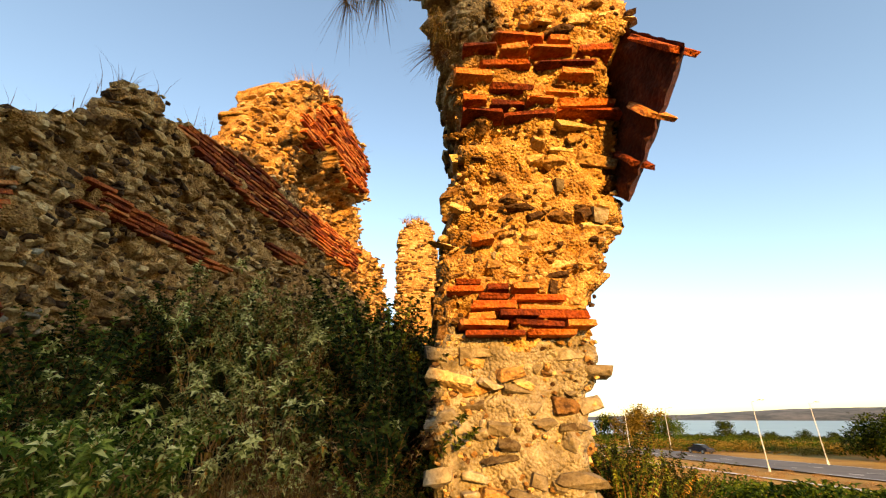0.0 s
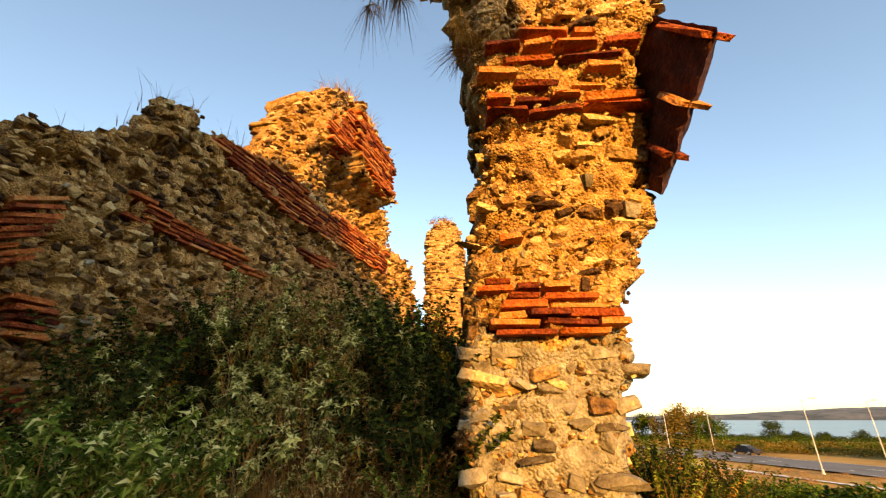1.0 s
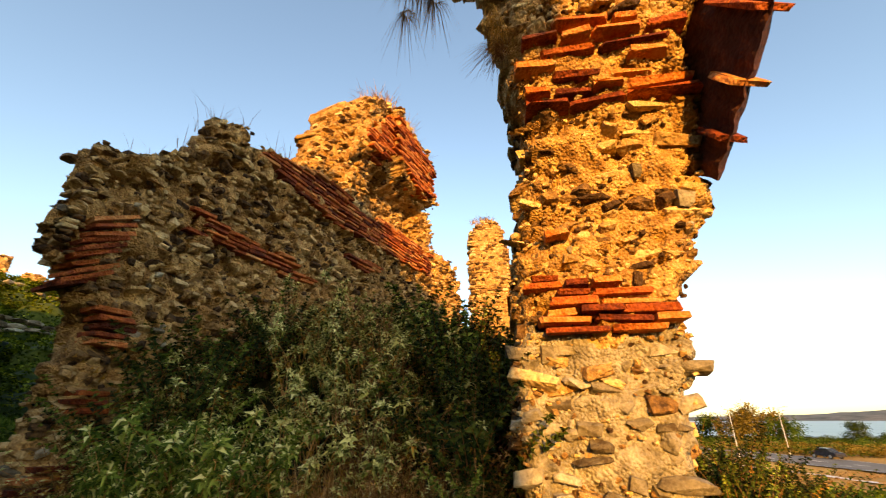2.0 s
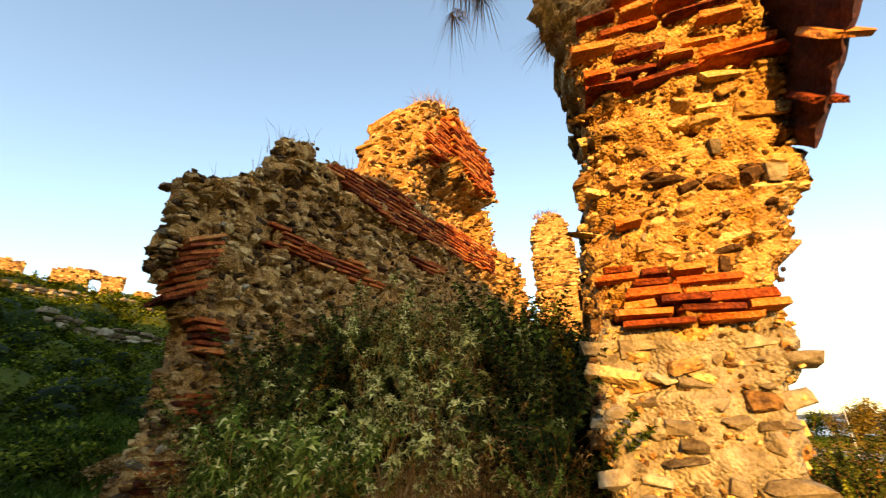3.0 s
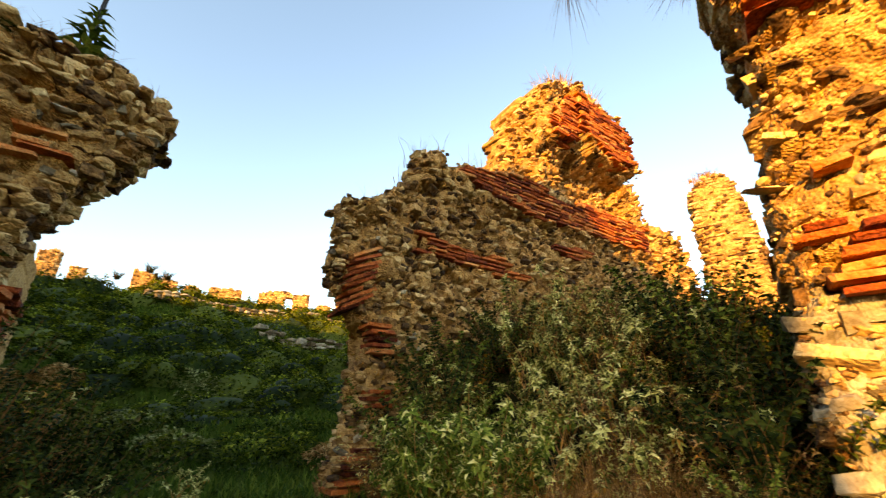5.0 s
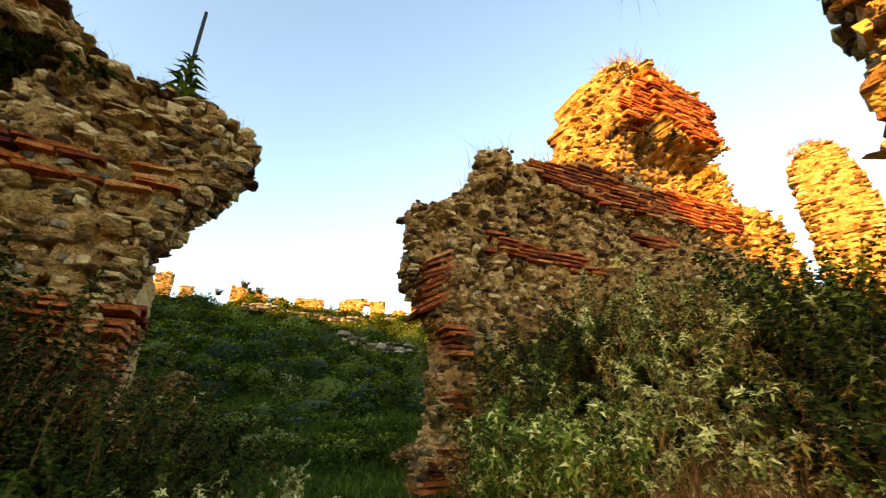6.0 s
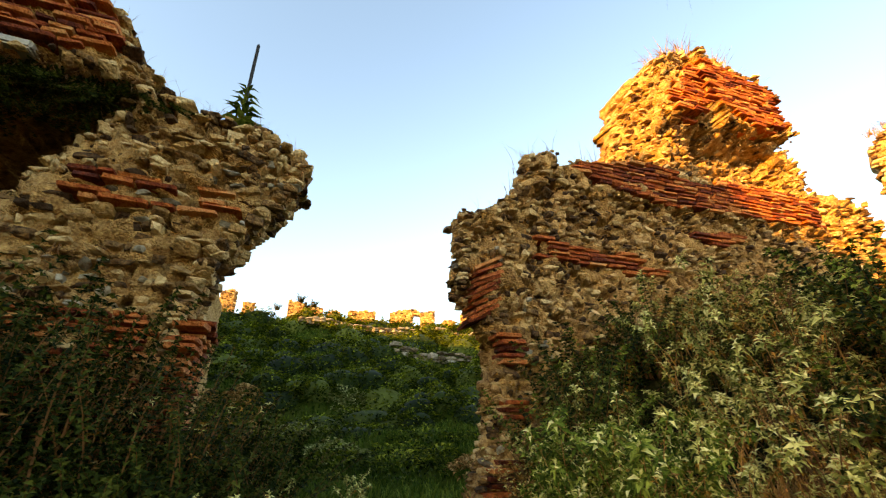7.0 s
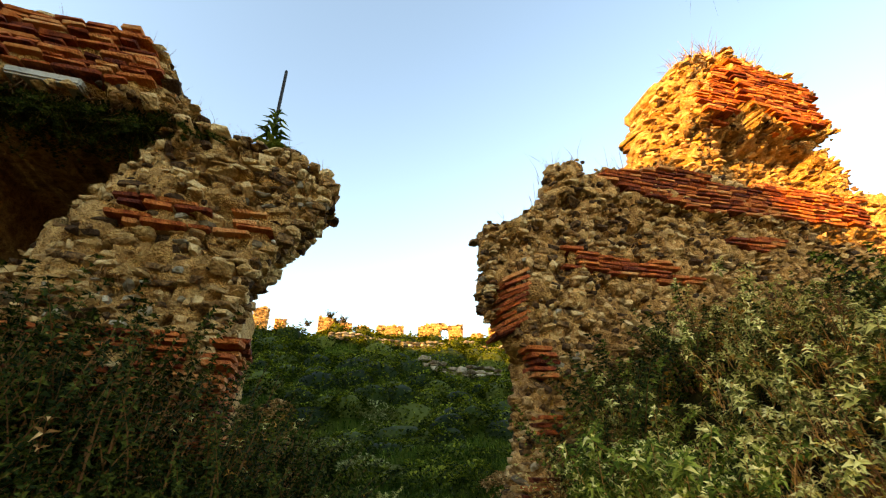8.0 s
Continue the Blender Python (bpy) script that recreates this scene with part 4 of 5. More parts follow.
tuft("dry_grass", "tall dry golden grass beside the pier", spots, 10, 0.55, 0.003, 0.55, M_STRAW, 72, 0.15)

# grass on top of the walls
wm, sm = wall_pose(14), wall_pose(11)
spots = [tuple(wm @ Vector((s, r_spot.uniform(0.1, 0.7), wall_top(s) - 0.02))) for s in [r_spot.uniform(0.0, 3.2) for _ in range(22)]]
tuft("dry_grass", "thin dry weeds on top of the ruined wall", spots, 5, 0.5, 0.0035, 0.8, M_STEM, 63, 0.0)
spots = [tuple(wm @ Vector((s, r_spot.uniform(0.1, 0.7), wall_top(s) - 0.03))) for s in [r_spot.uniform(3.9, 6.7) for _ in range(70)]]
tuft("dry_grass", "dry golden grass tufts on top of the tower", spots, 16, 0.5, 0.006, 0.9, M_STRAW, 64, 0.15)
spots = [tuple(sm @ Vector((s, r_spot.uniform(0.05, 0.5), stub_top(s) - 0.02))) for s in [r_spot.uniform(-6, -2.6) for _ in range(40)]]
tuft("dry_grass", "thin dry weeds on top of the ruined wall", spots, 6, 0.28, 0.0025, 0.8, M_STEM, 65, 0.1)
# tufts hanging from the vault stub
tuft("hanging_grass", "dark dry grass hanging from the vault stub", [(-0.72 + 0.08 * (i % 4), 2.1 + 0.02 * i, 5.16 - 0.08 * i) for i in range(9)], 70, 0.42, 0.003, 0.5, M_STEM, 66, 0.9, -0.25)
tuft("hanging_grass", "rusty dry grass hanging from the vault stub", [(-0.06 + 0.015 * i, 2.2, 4.35 - 0.06 * i) for i in range(5)], 40, 0.26, 0.002, 0.5, M_YELLOW, 67, 1.0, -0.2)
tuft("hanging_grass", "dark dry grass hanging from the vault stub", [(-0.03 + 0.015 * i, 2.3, 4.08 - 0.03 * i) for i in range(4)], 60, 0.26, 0.0018, 0.8, M_STEM, 68, 0.5, -0.1, Vector((-0.4, 0, 0)))
# weeds hanging over the dark recess
spots = [tuple(sm @ Vector((r_spot.uniform(-6, -4.0), r_spot.uniform(-0.05, 0.2), r_spot.uniform(4.7, 4.9)))) for _ in range(36)]
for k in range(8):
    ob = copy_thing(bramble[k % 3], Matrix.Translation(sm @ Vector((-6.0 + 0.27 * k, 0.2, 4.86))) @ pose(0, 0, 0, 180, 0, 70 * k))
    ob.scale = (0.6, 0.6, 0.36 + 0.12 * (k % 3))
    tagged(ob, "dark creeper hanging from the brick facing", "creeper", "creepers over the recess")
tuft("hanging_weeds", "dark weeds hanging over the recess", spots, 18, 0.3, 0.004, 0.9, M_STEM, 69, 0.6, 0.0)
spots = [tuple(sm @ Vector((r_spot.uniform(-5.6, -4.0), r_spot.uniform(-0.1, 0.15), r_spot.uniform(1.9, 2.9)))) for _ in range(30)]
tuft("hanging_weeds", "withered brown stems leaning on the wall", spots, 12, 0.45, 0.003, 0.9, M_STEM, 70, 0.8, 0.2)


def build_mullein():
    ob = thing("mullein", "tall dark seed stalk of mullein on the wall top", "plant", Matrix.Translation(sm @ Vector((-3.26, 0.3, stub_top(-3.26) - 0.05))) @ pose(0, 0, 0, 0, 5, 0))
    sv, sf = [], []
    tube(sv, sf, [Vector((0.02 * math.sin(i), 0, 0.172 * i)) for i in range(9)], 0.026, 0.022)
    link_mesh("stalk", [tuple(v) for v in sv], sf, M_TYRE, ob, "dark dried flower stalk")
    r = random.Random(9)
    v, f = [], []
    for i in range(46):
        z = 0.02 + 0.68 * (i / 46) ** 1.1
        a = i * 2.4
        l = 0.29 * (1.15 - z)
        n0 = len(v)
        v += leaf_points(Vector((0, 0, z)), Vector((math.cos(a), math.sin(a), r.uniform(0.1, 0.9))).normalized(), Vector((0, 0, 1)), l, l * 0.16, 0.3)
        f += leaf_faces(n0)
    link_mesh("foliage", [tuple(p) for p in v], f, M_FRESH, ob)
    return ob


build_mullein()


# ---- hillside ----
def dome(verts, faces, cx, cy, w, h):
    """Uneven solid dark dome, added under a mound's leaves to stand in for inner shade."""
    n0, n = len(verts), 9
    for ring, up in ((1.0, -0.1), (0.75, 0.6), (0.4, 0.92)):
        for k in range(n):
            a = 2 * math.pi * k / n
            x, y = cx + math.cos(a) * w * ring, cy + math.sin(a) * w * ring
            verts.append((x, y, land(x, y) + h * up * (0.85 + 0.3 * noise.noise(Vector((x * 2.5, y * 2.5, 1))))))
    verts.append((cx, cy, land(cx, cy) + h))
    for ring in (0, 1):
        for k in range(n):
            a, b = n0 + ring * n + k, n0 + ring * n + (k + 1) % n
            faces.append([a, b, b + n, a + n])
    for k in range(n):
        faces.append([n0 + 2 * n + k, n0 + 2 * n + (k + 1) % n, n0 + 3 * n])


def build_hillside():
    r = random.Random(88)
    gv, gf = [], []
    for _ in range(26000):
        a, d = radians(r.uniform(-118, -38)), 5 + 48 * r.random() ** 0.9
        x, y = d * math.sin(a), d * math.cos(a)
        blades(r, gv, gf, Vector((x, y, land(x, y) - 0.03)), 4, 0.2 + 0.004 * d, 0.006 + 0.0007 * d, 0.7, 0.2)
    tagged(link_mesh("hillside_grass", [tuple(p) for p in gv], gf, M_GRASS), "lush green grass covering the hillside", "grass", kind="stuff")
    # scrub rows along the terraces, lit tops and shade below painted into leaf colour
    kinds = {"top": (M_LIT_SCRUB, "scrub tops on the hillside terraces, tinted as if lit"), "low": (M_GREEN, "lower scrub on the hillside terraces, tinted as if shaded"), "sage": (M_HILL_SAGE, "grey-green sage scrub low on the hillside"), "dry": (M_STRAW, "dry brown scrub on the hillside")}
    lists = {k: ([], []) for k in kinds}
    cv, cf = [], []
    for w0, gap in ((8.4, 0.8), (10, 0.85), (11.6, 0.95), (13.4, 1.05), (15.2, 1.15), (17.2, 1.25), (19.4, 1.35), (21.8, 1.45), (24, 1.5), (26.4, 1.6), (29.2, 1.75), (32, 1.9), (35, 2.0), (38.3, 2.0), (41, 2.1), (44, 2.2), (47, 2.0)):
        t = -w0 * 0.75 - 4
        while t < w0 * 0.75 + 4:
            t += gap * r.uniform(0.5, 1.5)
            w = w0 + r.uniform(-0.9, 0.9)
            cx, cy = -0.95 * w + 0.31 * t, 0.31 * w + 0.95 * t
            a = math.degrees(math.atan2(cx, cy))
            d = math.hypot(cx, cy)
            if not -120 < a < -38 or math.hypot(cx + 3.8, cy - 3.2) < 2.2 or r.random() < 0.12:
                continue
            wide, high = gap * r.uniform(0.5, 1.15), gap * r.uniform(0.28, 0.62)
            pick = r.random()
            sort = "sage" if w0 < 18 and pick < 0.07 else "dry" if w0 < 20 and pick < 0.14 else ""
            # dark filler dome that deepens the shade between the leaves
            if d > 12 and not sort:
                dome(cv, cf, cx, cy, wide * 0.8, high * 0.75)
            for _ in range(300):
                b, q = r.uniform(0, 6.283), r.random() ** 0.5
                rise = r.random() ** 0.4
                x, y = cx + math.cos(b) * q * wide, cy + math.sin(b) * q * wide
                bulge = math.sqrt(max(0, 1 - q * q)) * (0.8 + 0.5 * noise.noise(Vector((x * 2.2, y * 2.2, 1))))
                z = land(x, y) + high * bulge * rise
                # height in the mound picks the lit or the shaded leaf colour
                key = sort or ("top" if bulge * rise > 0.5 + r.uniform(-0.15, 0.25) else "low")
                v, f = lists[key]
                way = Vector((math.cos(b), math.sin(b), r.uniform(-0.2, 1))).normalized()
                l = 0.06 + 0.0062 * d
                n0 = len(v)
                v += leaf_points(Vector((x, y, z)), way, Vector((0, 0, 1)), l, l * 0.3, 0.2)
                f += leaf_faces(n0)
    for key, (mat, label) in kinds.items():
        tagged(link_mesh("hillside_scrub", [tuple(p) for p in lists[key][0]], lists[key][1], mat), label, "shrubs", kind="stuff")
    tagged(link_mesh("scrub_heart", cv, cf, M_THICKET, None, "", True), "dark domes added to shade the inside of the hillside scrub", "shrubs", kind="stuff")
    # low terrace walls
    for w0, length in ((25, 26), (36.5, 34)):
        r = random.Random(int(w0))
        ob = thing("terrace_wall", "low grey retaining wall overgrown on the hillside", "wall")
        pieces = []
        for t in np.arange(-length / 2, length / 2, 0.55):
            if noise.noise(Vector((t * 0.15, w0, 0))) < 0.12:
                continue
            for k in range(3):
                p = Vector((-0.95, 0.31, 0)) * (w0 - 0.9) + Vector((0.31, 0.95, 0)) * (t + 2)
                z = land(p.x, p.y) + 0.3 + 0.24 * k + r.uniform(-0.08, 0.08)
                pieces.append((r.choice(PALE_STONES), piece_matrix(p.x, p.y, z, r.uniform(0.4, 0.9), 0.6, r.uniform(0.18, 0.3), r.uniform(1.6, 2.1), 0, 0)))
        lay_pieces("stone", pieces, ob, HERE, M_PALE, "small wall stones", 300)


build_hillside()


# ---- ruins on the skyline and the far tower ----
def skyline_ruin(az, d, width, low, high, seed, hole=None, label="broken sunlit ruin stump on the hilltop", thick=1.6):
    r = random.Random(seed)
    a = radians(az)
    x, y = d * math.sin(a), d * math.cos(a)
    m = Matrix.Translation((x, y, low - 1.5)) @ pose(0, 0, 0, 0, 0, -az)
    h = high - low + 1.5
    cuts = [(t, h * r.uniform(0.86, 1.0)) for t in np.linspace(-width / 2, width / 2, max(3, int(width / 0.8) + 2))]

    def inside(s, z):
        if abs(s) > width / 2 or z > ramp_of(s, cuts):
            return False
        return not (hole and abs(s - hole[0]) < hole[1] and hole[2] - 1 < z - 1.5 < hole[3] + math.sqrt(max(0, hole[1] ** 2 - (s - hole[0]) ** 2)))

    ob = thing("ruin_stump", label, "ruin", m, group="ruins on the skyline")
    v, f = ruin_core(inside, lambda s, z: 0.0, lambda s, z: thick, -width / 2 - 0.3, width / 2 + 0.3, 0, h + 0.2, 0.16, 0.1, 0.2, 0.1)
    link_mesh("mortar_core", v, f, M_MORTAR, ob)
    st = rubble(inside, lambda s, z: 0.0, -width / 2, width / 2, 0.2, h, (0.2, 0.35), (0.3, 0.6), (0.0, 0.1), 0.3, seed)
    lay_pieces("stone", st, ob, HERE, M_STONE_ISLAND, "small rubble stones", 60)
    return ob


for i, (az, lo, hi, w, hole) in enumerate(SKYLINE):
    skyline_ruin(az, 62, w, lo, hi + 0.15, 200 + i, hole)


for az, z, sc in ((-77.0, 18.3, 1.5), (-75.2, 17.75, 1.4), (-76.2, 17.4, 1.2), (-79.8, 16.9, 1.3)):
    ob = copy_thing(bramble[0], Matrix.Translation((62 * math.sin(radians(az)), 62 * math.cos(radians(az)), z)))
    ob.scale = (sc, sc, sc * 0.75)
    tagged(ob, "dark round shrub growing on a ruin stump", "shrub", "shrubs on the skyline")


def build_rail():
    ob = thing("railing", "thin dark railing between ruins on the hilltop", "fence")
    p0, p1 = Vector((62 * math.sin(radians(-88)), 62 * math.cos(radians(-88)), 0)), Vector((62 * math.sin(radians(-71)), 62 * math.cos(radians(-71)), 0))
    z = RAIL_Z
    sv, sf = [], []
    tube(sv, sf, [Vector((p0.x, p0.y, z)), Vector((p1.x, p1.y, z))], 0.05, 0.05)
    link_mesh("rail", [tuple(v) for v in sv], sf, M_TYRE, ob)
    for i in range(8):
        p = p0.lerp(p1, i / 7)
        sv, sf = [], []
        tube(sv, sf, [Vector((p.x, p.y, z - 1.6)), Vector((p.x, p.y, z))], 0.04, 0.04)
        link_mesh("post", [tuple(v) for v in sv], sf, M_TYRE, ob)


build_rail()


def build_far_tower():
    a = radians(-3.6)
    d = 16.0
    m = Matrix.Translation((d * math.sin(a), d * math.cos(a), 0)) @ pose(0, 0, 0, 0, 0, 3.6)
    ob = thing("ruined_tower", "slender sunlit stump of a rubble tower behind the bushes", "ruin", m)
    inside = lambda s, z: -0.9 < s < ramp_of(z, [(0, 1.2), (6.5, 0.95), (7.8, 0.8), (9.1, 0.56)]) and z < ramp_of(s, [(-0.9, 8.7), (-0.6, 9.15), (-0.2, 9.4), (0.3, 9.35), (0.6, 8.9), (0.9, 7.6)])
    v, f = ruin_core(inside, lambda s, z: 0.0, lambda s, z: 1.4, -1.2, 1.4, 0, 9.9, 0.09, 0.08, 0.2, 0.1)
    link_mesh("mortar_core", v, f, M_MORTAR, ob, "", True)
    st = rubble(inside, lambda s, z: 0.0, -1, 1.3, 4.5, 9.6, (0.09, 0.15), (0.14, 0.32), (0.0, 0.1), 0.12, 301)
    lay_pieces("stone", st, ob, HERE, M_STONE_ISLAND, "small rubble stones")
    top = m @ Vector((-0.35, 0.5, 9.45))
    tuft("dry_grass", "dry golden bush on top of the tower", [tuple(top + Vector((r_spot.uniform(-0.4, 0.5), 0, r_spot.uniform(-0.15, 0.1)))) for _ in range(22)], 14, 0.45, 0.008, 0.9, M_STRAW, 71, 0.3)


build_far_tower()


# ---- plain, road and lake ----
def sheet(name, pts, z, mat, label, category, up=0.0):
    verts = [(x, y, land(x, y) + up if z is None else z) for x, y in pts]
    return tagged(link_mesh(name, verts, [list(range(len(pts)))], mat), label, category, kind="structure")


def road_point(t, off):
    """Along the road from its far end, and across it."""
    base, way = Vector((33.0, 80.0, 0)), Vector((9.3, -34.7, 0)).normalized()
    return base + way * t + Vector((-way.y, way.x, 0)) * off


def strip(name, t0, t1, o0, o1, up, mat, label, category, parent=None, n=40):
    v, f = [], []
    for i in range(n + 1):
        t = t0 + (t1 - t0) * i / n
        for o in (o0, o1):
            p = road_point(t, o)
            v.append((p.x, p.y, max(land(p.x, p.y), -4.5) + up))
        if i:
            f.append([2 * i - 2, 2 * i - 1, 2 * i + 1, 2 * i])
    ob = link_mesh(name, v, f, mat, parent)
    return tagged(ob, label, category, kind="structure") if not parent else ob


road = strip("road", -120, 90, 0.0, 12.0, 0.12, M_ASPHALT, "grey asphalt road with white markings along the plain", "road")
for o in (0.3, 11.6):
    strip("edge_line", -120, 90, o, o + 0.22, 0.126, M_LINE, "", "", road)
for i in range(26):
    t = -90 + i * 6
    strip("lane_dash", t, t + 2.5, 5.9, 6.2, 0.126, M_LINE, "", "", road, 2)
    strip("lane_dash", t + 1, t + 2.5, 3.0, 3.3, 0.126, M_LINE, "", "", road, 2)
strip("pavement", -120, 90, -9.0, -7.4, 0.06, M_LINE, "pale dusty track beside the road", "path")
v = []
for a in range(-30, 121, 3):
    v.append((6000 * math.sin(radians(a)), 6000 * math.cos(radians(a)), -5.0))
near_shore = [(198 * 0.5 + t * 0.866, 198 * 0.866 - t * 0.5, -5.0) for t in (4000, 300, 100, -100, -400)]
tagged(link_mesh("lake", v + near_shore, [list(range(len(v) + len(near_shore)))], M_WATER), "calm pale blue lake", "water", kind="structure")


def build_far_shore():
    vv, ff = [], []
    for i in range(140):
        a = radians(-20 + i * 0.8)
        h = 10 + 30 * smooth_step(18, 46, math.degrees(a)) + 8 * noise.noise(Vector((i * 0.09, 1, 1))) + 2.5 * noise.noise(Vector((i * 0.6, 4, 1)))
        for d, z in ((1900, -6), (1990, h * 0.4), (2200, h), (3200, h * 0.9)):
            vv.append((d * math.sin(a), d * math.cos(a), z))
        if i:
            for k in range(3):
                b = 4 * (i - 1) + k
                ff.append([b, b + 4, b + 5, b + 1])
    return tagged(link_mesh("far_shore", vv, ff, M_FAR, smooth=True), "low hazy hills across the lake", "hills", kind="structure")


build_far_shore()


def tree(seed, height, width, mat, label, x, y, stem=0.25):
    r = random.Random(seed)
    ob = thing("tree", label, "tree", Matrix.Translation((x, y, land(x, y) - 0.1)), group="trees on the plain")
    sv, sf = [], []
    tube(sv, sf, [Vector((0, 0, 0)), Vector((0.05, 0, height * 0.3)), Vector((0, 0.1, height * 0.7))], height * 0.035, height * 0.012)
    for i in range(6):
        a = i * 1.1
        tube(sv, sf, [Vector((0, 0, height * 0.3)), Vector((math.cos(a) * width * 0.2, math.sin(a) * width * 0.2, height * 0.5)), Vector((math.cos(a) * width * 0.38, math.sin(a) * width * 0.38, height * r.uniform(0.55, 0.8)))], height * 0.015, height * 0.005)
    link_mesh("trunk", [tuple(p) for p in sv], sf, M_STEM, ob)
    v, f = [], []
    for _ in range(18):
        a, q, z = r.uniform(0, 6.283), r.random() ** 0.6, r.uniform(stem, 0.95)
        rad = width * 0.5 * math.sqrt(max(0.1, 1 - abs(z - 0.5) * 1.6))
        c = Vector((math.cos(a) * q * rad, math.sin(a) * q * rad, z * height))
        for _ in range(130):
            d = Vector((r.gauss(0, 1), r.gauss(0, 1), r.gauss(0, 0.8))) * width * 0.085
            n0 = len(v)
            l = width * 0.055
            v += leaf_points(c + d, d.normalized(), Vector((0, 0, 1)), l, l * 0.4, 0.2)
            f += leaf_faces(n0)
    link_mesh("crown", [tuple(p) for p in v], f, mat, ob)
    return ob


def polar(az, d):
    return d * math.sin(radians(az)), d * math.cos(radians(az))


for i, (az, d, h, w, mat) in enumerate(((20.0, 150, 6.5, 9, M_GREEN), (22.5, 140, 8.0, 10, M_OLIVE), (24.8, 140, 8.6, 11, M_OLIVE), (26.5, 135, 6.0, 8, M_GRASS), (32.0, 165, 5.2, 6.5, M_GREEN), (43.2, 95, 6.0, 8, M_GREEN), (45.5, 92, 6.5, 8, M_GREEN), (38.5, 180, 2.8, 4.5, M_GREEN), (40.7, 185, 2.2, 4, M_GREEN), (36.0, 190, 1.7, 5, M_GREEN), (34.0, 190, 1.6, 6, M_GREEN))):
    tree(400 + i, h, w, mat, "rounded tree lit by low sun on the lake plain" if mat == M_OLIVE else "dark green tree on the lake plain", *polar(az, d))


def build_plain_scrub():
    for label, mat, seed, n, lo, hi, size in (("dark green hedge scrub along the shore", M_GREEN, 95, 260, 150, 195, 1.5), ("golden dry scrub beside the road", M_OLIVE, 96, 320, 98, 130, 1.3), ("green scrub beside the road", M_GRASS, 97, 160, 98, 150, 1.5), ("dry golden grass on the field", M_STRAW, 98, 500, 14, 70, 0.35), ("green weeds on the field", M_GRASS, 99, 120, 12, 40, 0.6)):
        r = random.Random(seed)
        v, f = [], []
        for _ in range(n):
            a, d = r.uniform(15, 50), r.uniform(lo, hi)
            cx, cy = polar(a, d)
            rel = Vector((cx - 33, cy - 80, 0))
            off = rel.dot(Vector((34.7, 9.3, 0)).normalized())
            if -1.5 < off < 13.5 or (lo > 90 and off < 0) or (hi < 90 and off > -1):
                continue
            w, h = size * r.uniform(0.8, 2), size * r.uniform(0.5, 1.1)
            for _ in range(70):
                b, q = r.uniform(0, 6.283), r.random() ** 0.5
                x, y = cx + math.cos(b) * q * w, cy + math.sin(b) * q * w
                z = max(land(x, y), -4.9) + h * math.sqrt(1 - q * q) * r.random() ** 0.5
                l = size * 0.32
                n0 = len(v)
                v += leaf_points(Vector((x, y, z)), Vector((math.cos(b), math.sin(b), r.uniform(0, 1.2))).normalized(), Vector((0, 0, 1)), l, l * 0.3, 0.2)
                f += leaf_faces(n0)
        tagged(link_mesh("plain_scrub", [tuple(p) for p in v], f, mat), label, "shrubs", kind="stuff")


build_plain_scrub()


def street_lamp():
    ob = thing("street_lamp", "tall pale steel street lamp beside the road", "street lamp", group="street lamps along the road")
    bm = bmesh.new()
    bmesh.ops.create_cone(bm, cap_ends=True, segments=10, radius1=0.055, radius2=0.035, depth=7.6, matrix=Matrix.Translation((0, 0, 3.8)))
    part("pole", bm, M_POLE, ob)
    bm = bmesh.new()
    bmesh.ops.create_cone(bm, cap_ends=True, segments=8, radius1=0.15, radius2=0.11, depth=0.5, matrix=Matrix.Translation((0, 0, 0.25)))
    part("base", bm, M_POLE, ob)
    bm = bmesh.new()
    bmesh.ops.create_cone(bm, cap_ends=True, segments=8, radius1=0.05, radius2=0.04, depth=1.5, matrix=Matrix.Translation((0.7, 0, 7.72)) @ pose(0, 0, 0, 0, 80, 0))
    part("arm", bm, M_POLE, ob)
    bm = bmesh.new()
    bmesh.ops.create_cube(bm, size=1, matrix=Matrix.Translation((1.6, 0, 7.86)) @ Matrix.Diagonal((0.8, 0.32, 0.16, 1)))
    bmesh.ops.bevel(bm, geom=list(bm.edges), offset=0.05, segments=2, affect="EDGES")
    part("lamp_head", bm, M_POLE, ob)
    return ob


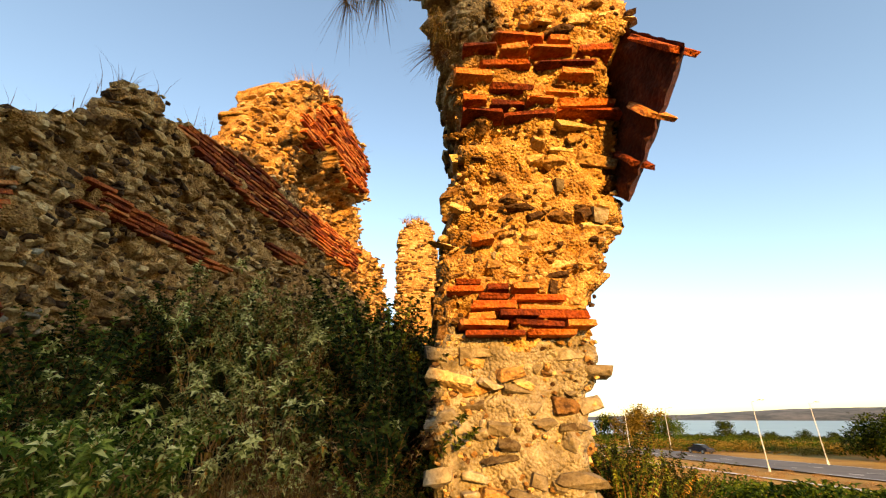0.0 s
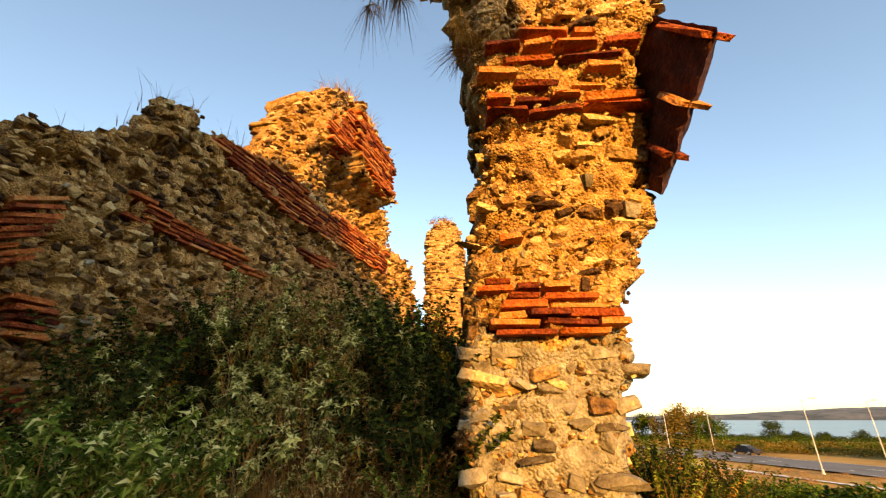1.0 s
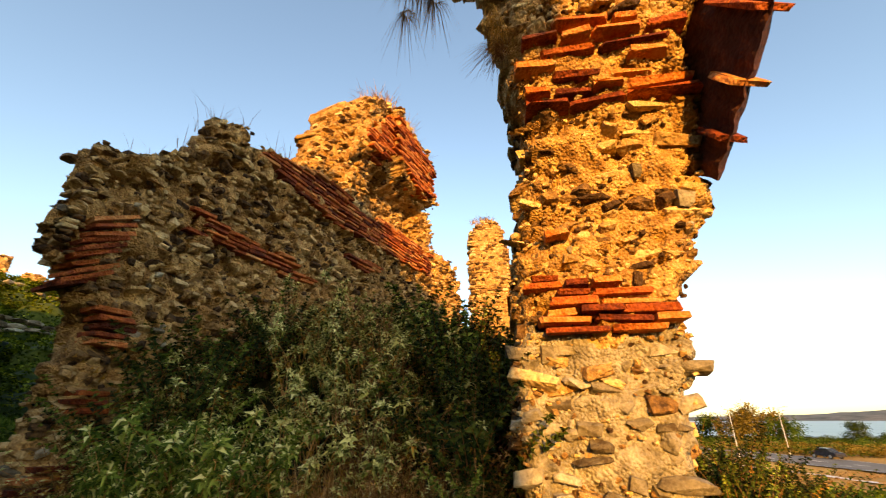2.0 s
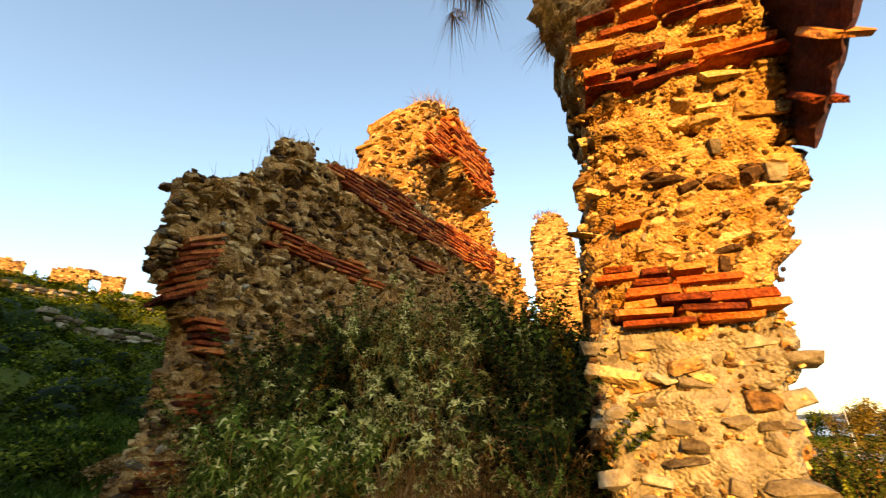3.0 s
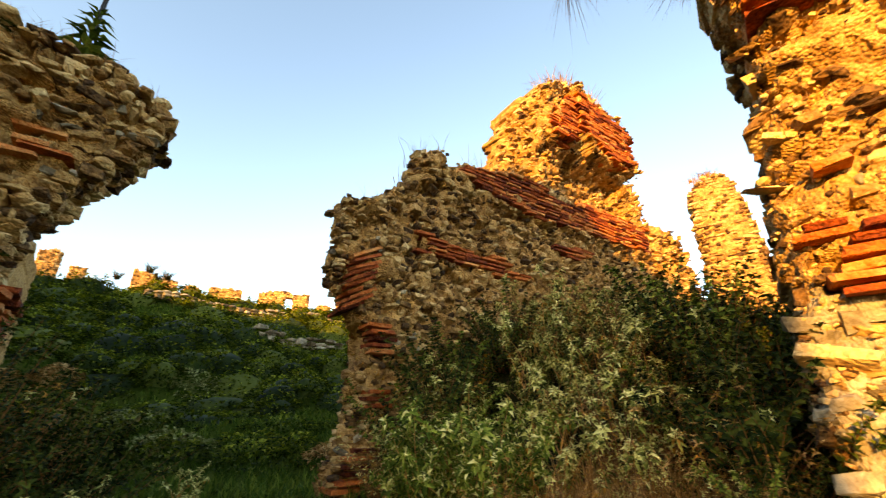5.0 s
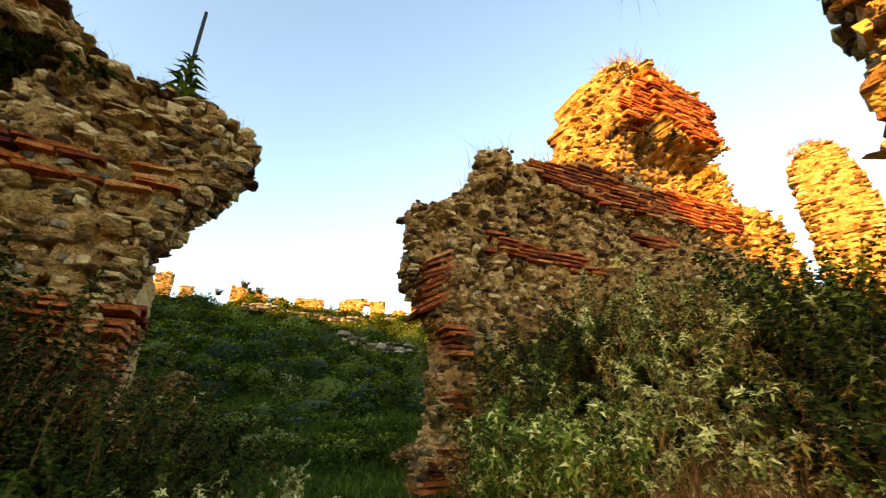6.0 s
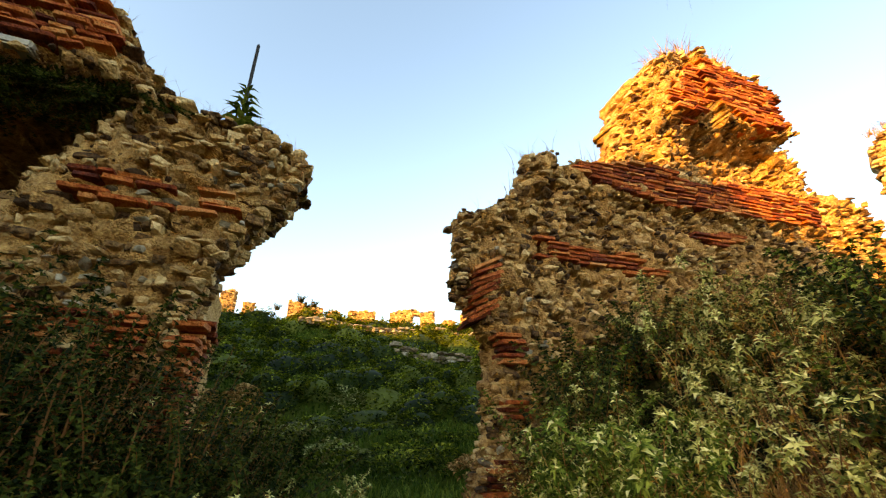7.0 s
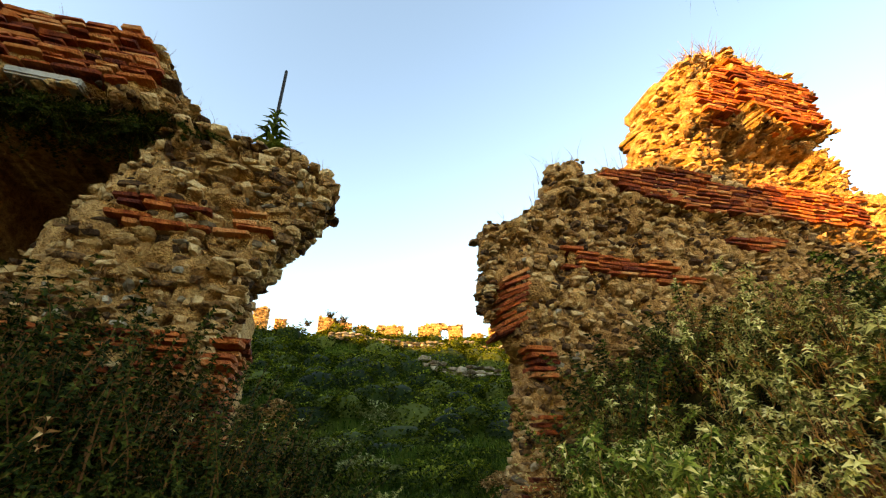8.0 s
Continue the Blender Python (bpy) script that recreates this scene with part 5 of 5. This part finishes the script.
lamp = street_lamp()
for i, (az, d) in enumerate(((22.2, 84), (26.5, 100), (35.0, 66), (39.7, 80))):
    x, y = polar(az, d)
    m = Matrix.Translation((x, y, land(x, y))) @ pose(0, 0, 0, 0, 0, 15)
    if i == 0:
        lamp.matrix_basis = m
    else:
        copy_thing(lamp, m)


def build_car():
    x, y = polar(29.3, 92)
    p = Vector((x, y, max(land(x, y), -4.5) + 0.12))
    ob = thing("car", "dark saloon car on the asphalt road", "car", Matrix.Translation(p) @ pose(0, 0, 0, 0, 0, -75))
    bm = bmesh.new()
    prof = [(-2.15, 0.35), (-2.2, 0.75), (-1.6, 0.92), (2.0, 0.9), (2.2, 0.7), (2.2, 0.35)]
    top = [(-1.55, 0.9), (-0.9, 1.38), (0.7, 1.42), (1.5, 0.9)]
    for pts, half, name, mat in ((prof, 0.87, "body", M_CAR), (top, 0.72, "cabin", M_GLASS_DARK)):
        bm = bmesh.new()
        a = [bm.verts.new((px, -half, pz)) for px, pz in pts]
        b = [bm.verts.new((px, half, pz)) for px, pz in pts]
        bm.faces.new(a)
        bm.faces.new(b[::-1])
        for i in range(len(pts)):
            j = (i + 1) % len(pts)
            bm.faces.new([a[i], b[i], b[j], a[j]])
        bmesh.ops.recalc_face_normals(bm, faces=bm.faces)
        bmesh.ops.bevel(bm, geom=list(bm.edges), offset=0.06, segments=2, affect="EDGES")
        part(name, bm, mat, ob)
    bm = bmesh.new()
    bmesh.ops.create_cube(bm, size=1, matrix=Matrix.Translation((-0.1, 0, 1.41)) @ Matrix.Diagonal((1.5, 1.3, 0.05, 1)))
    part("roof", bm, M_CAR, ob)
    for wx in (-1.35, 1.35):
        for wy in (-0.85, 0.85):
            bm = bmesh.new()
            bmesh.ops.create_cone(bm, cap_ends=True, segments=20, radius1=0.33, radius2=0.33, depth=0.2, matrix=Matrix.Translation((wx, wy, 0.33)) @ pose(0, 0, 0, 90))
            wheel = part("wheel", bm, M_TYRE, ob)
            bm = bmesh.new()
            bmesh.ops.create_cone(bm, cap_ends=True, segments=16, radius1=0.21, radius2=0.21, depth=0.23, matrix=Matrix.Translation((wx, wy, 0.33)) @ pose(0, 0, 0, 90))
            part("rim", bm, M_RIM, wheel)


build_car()
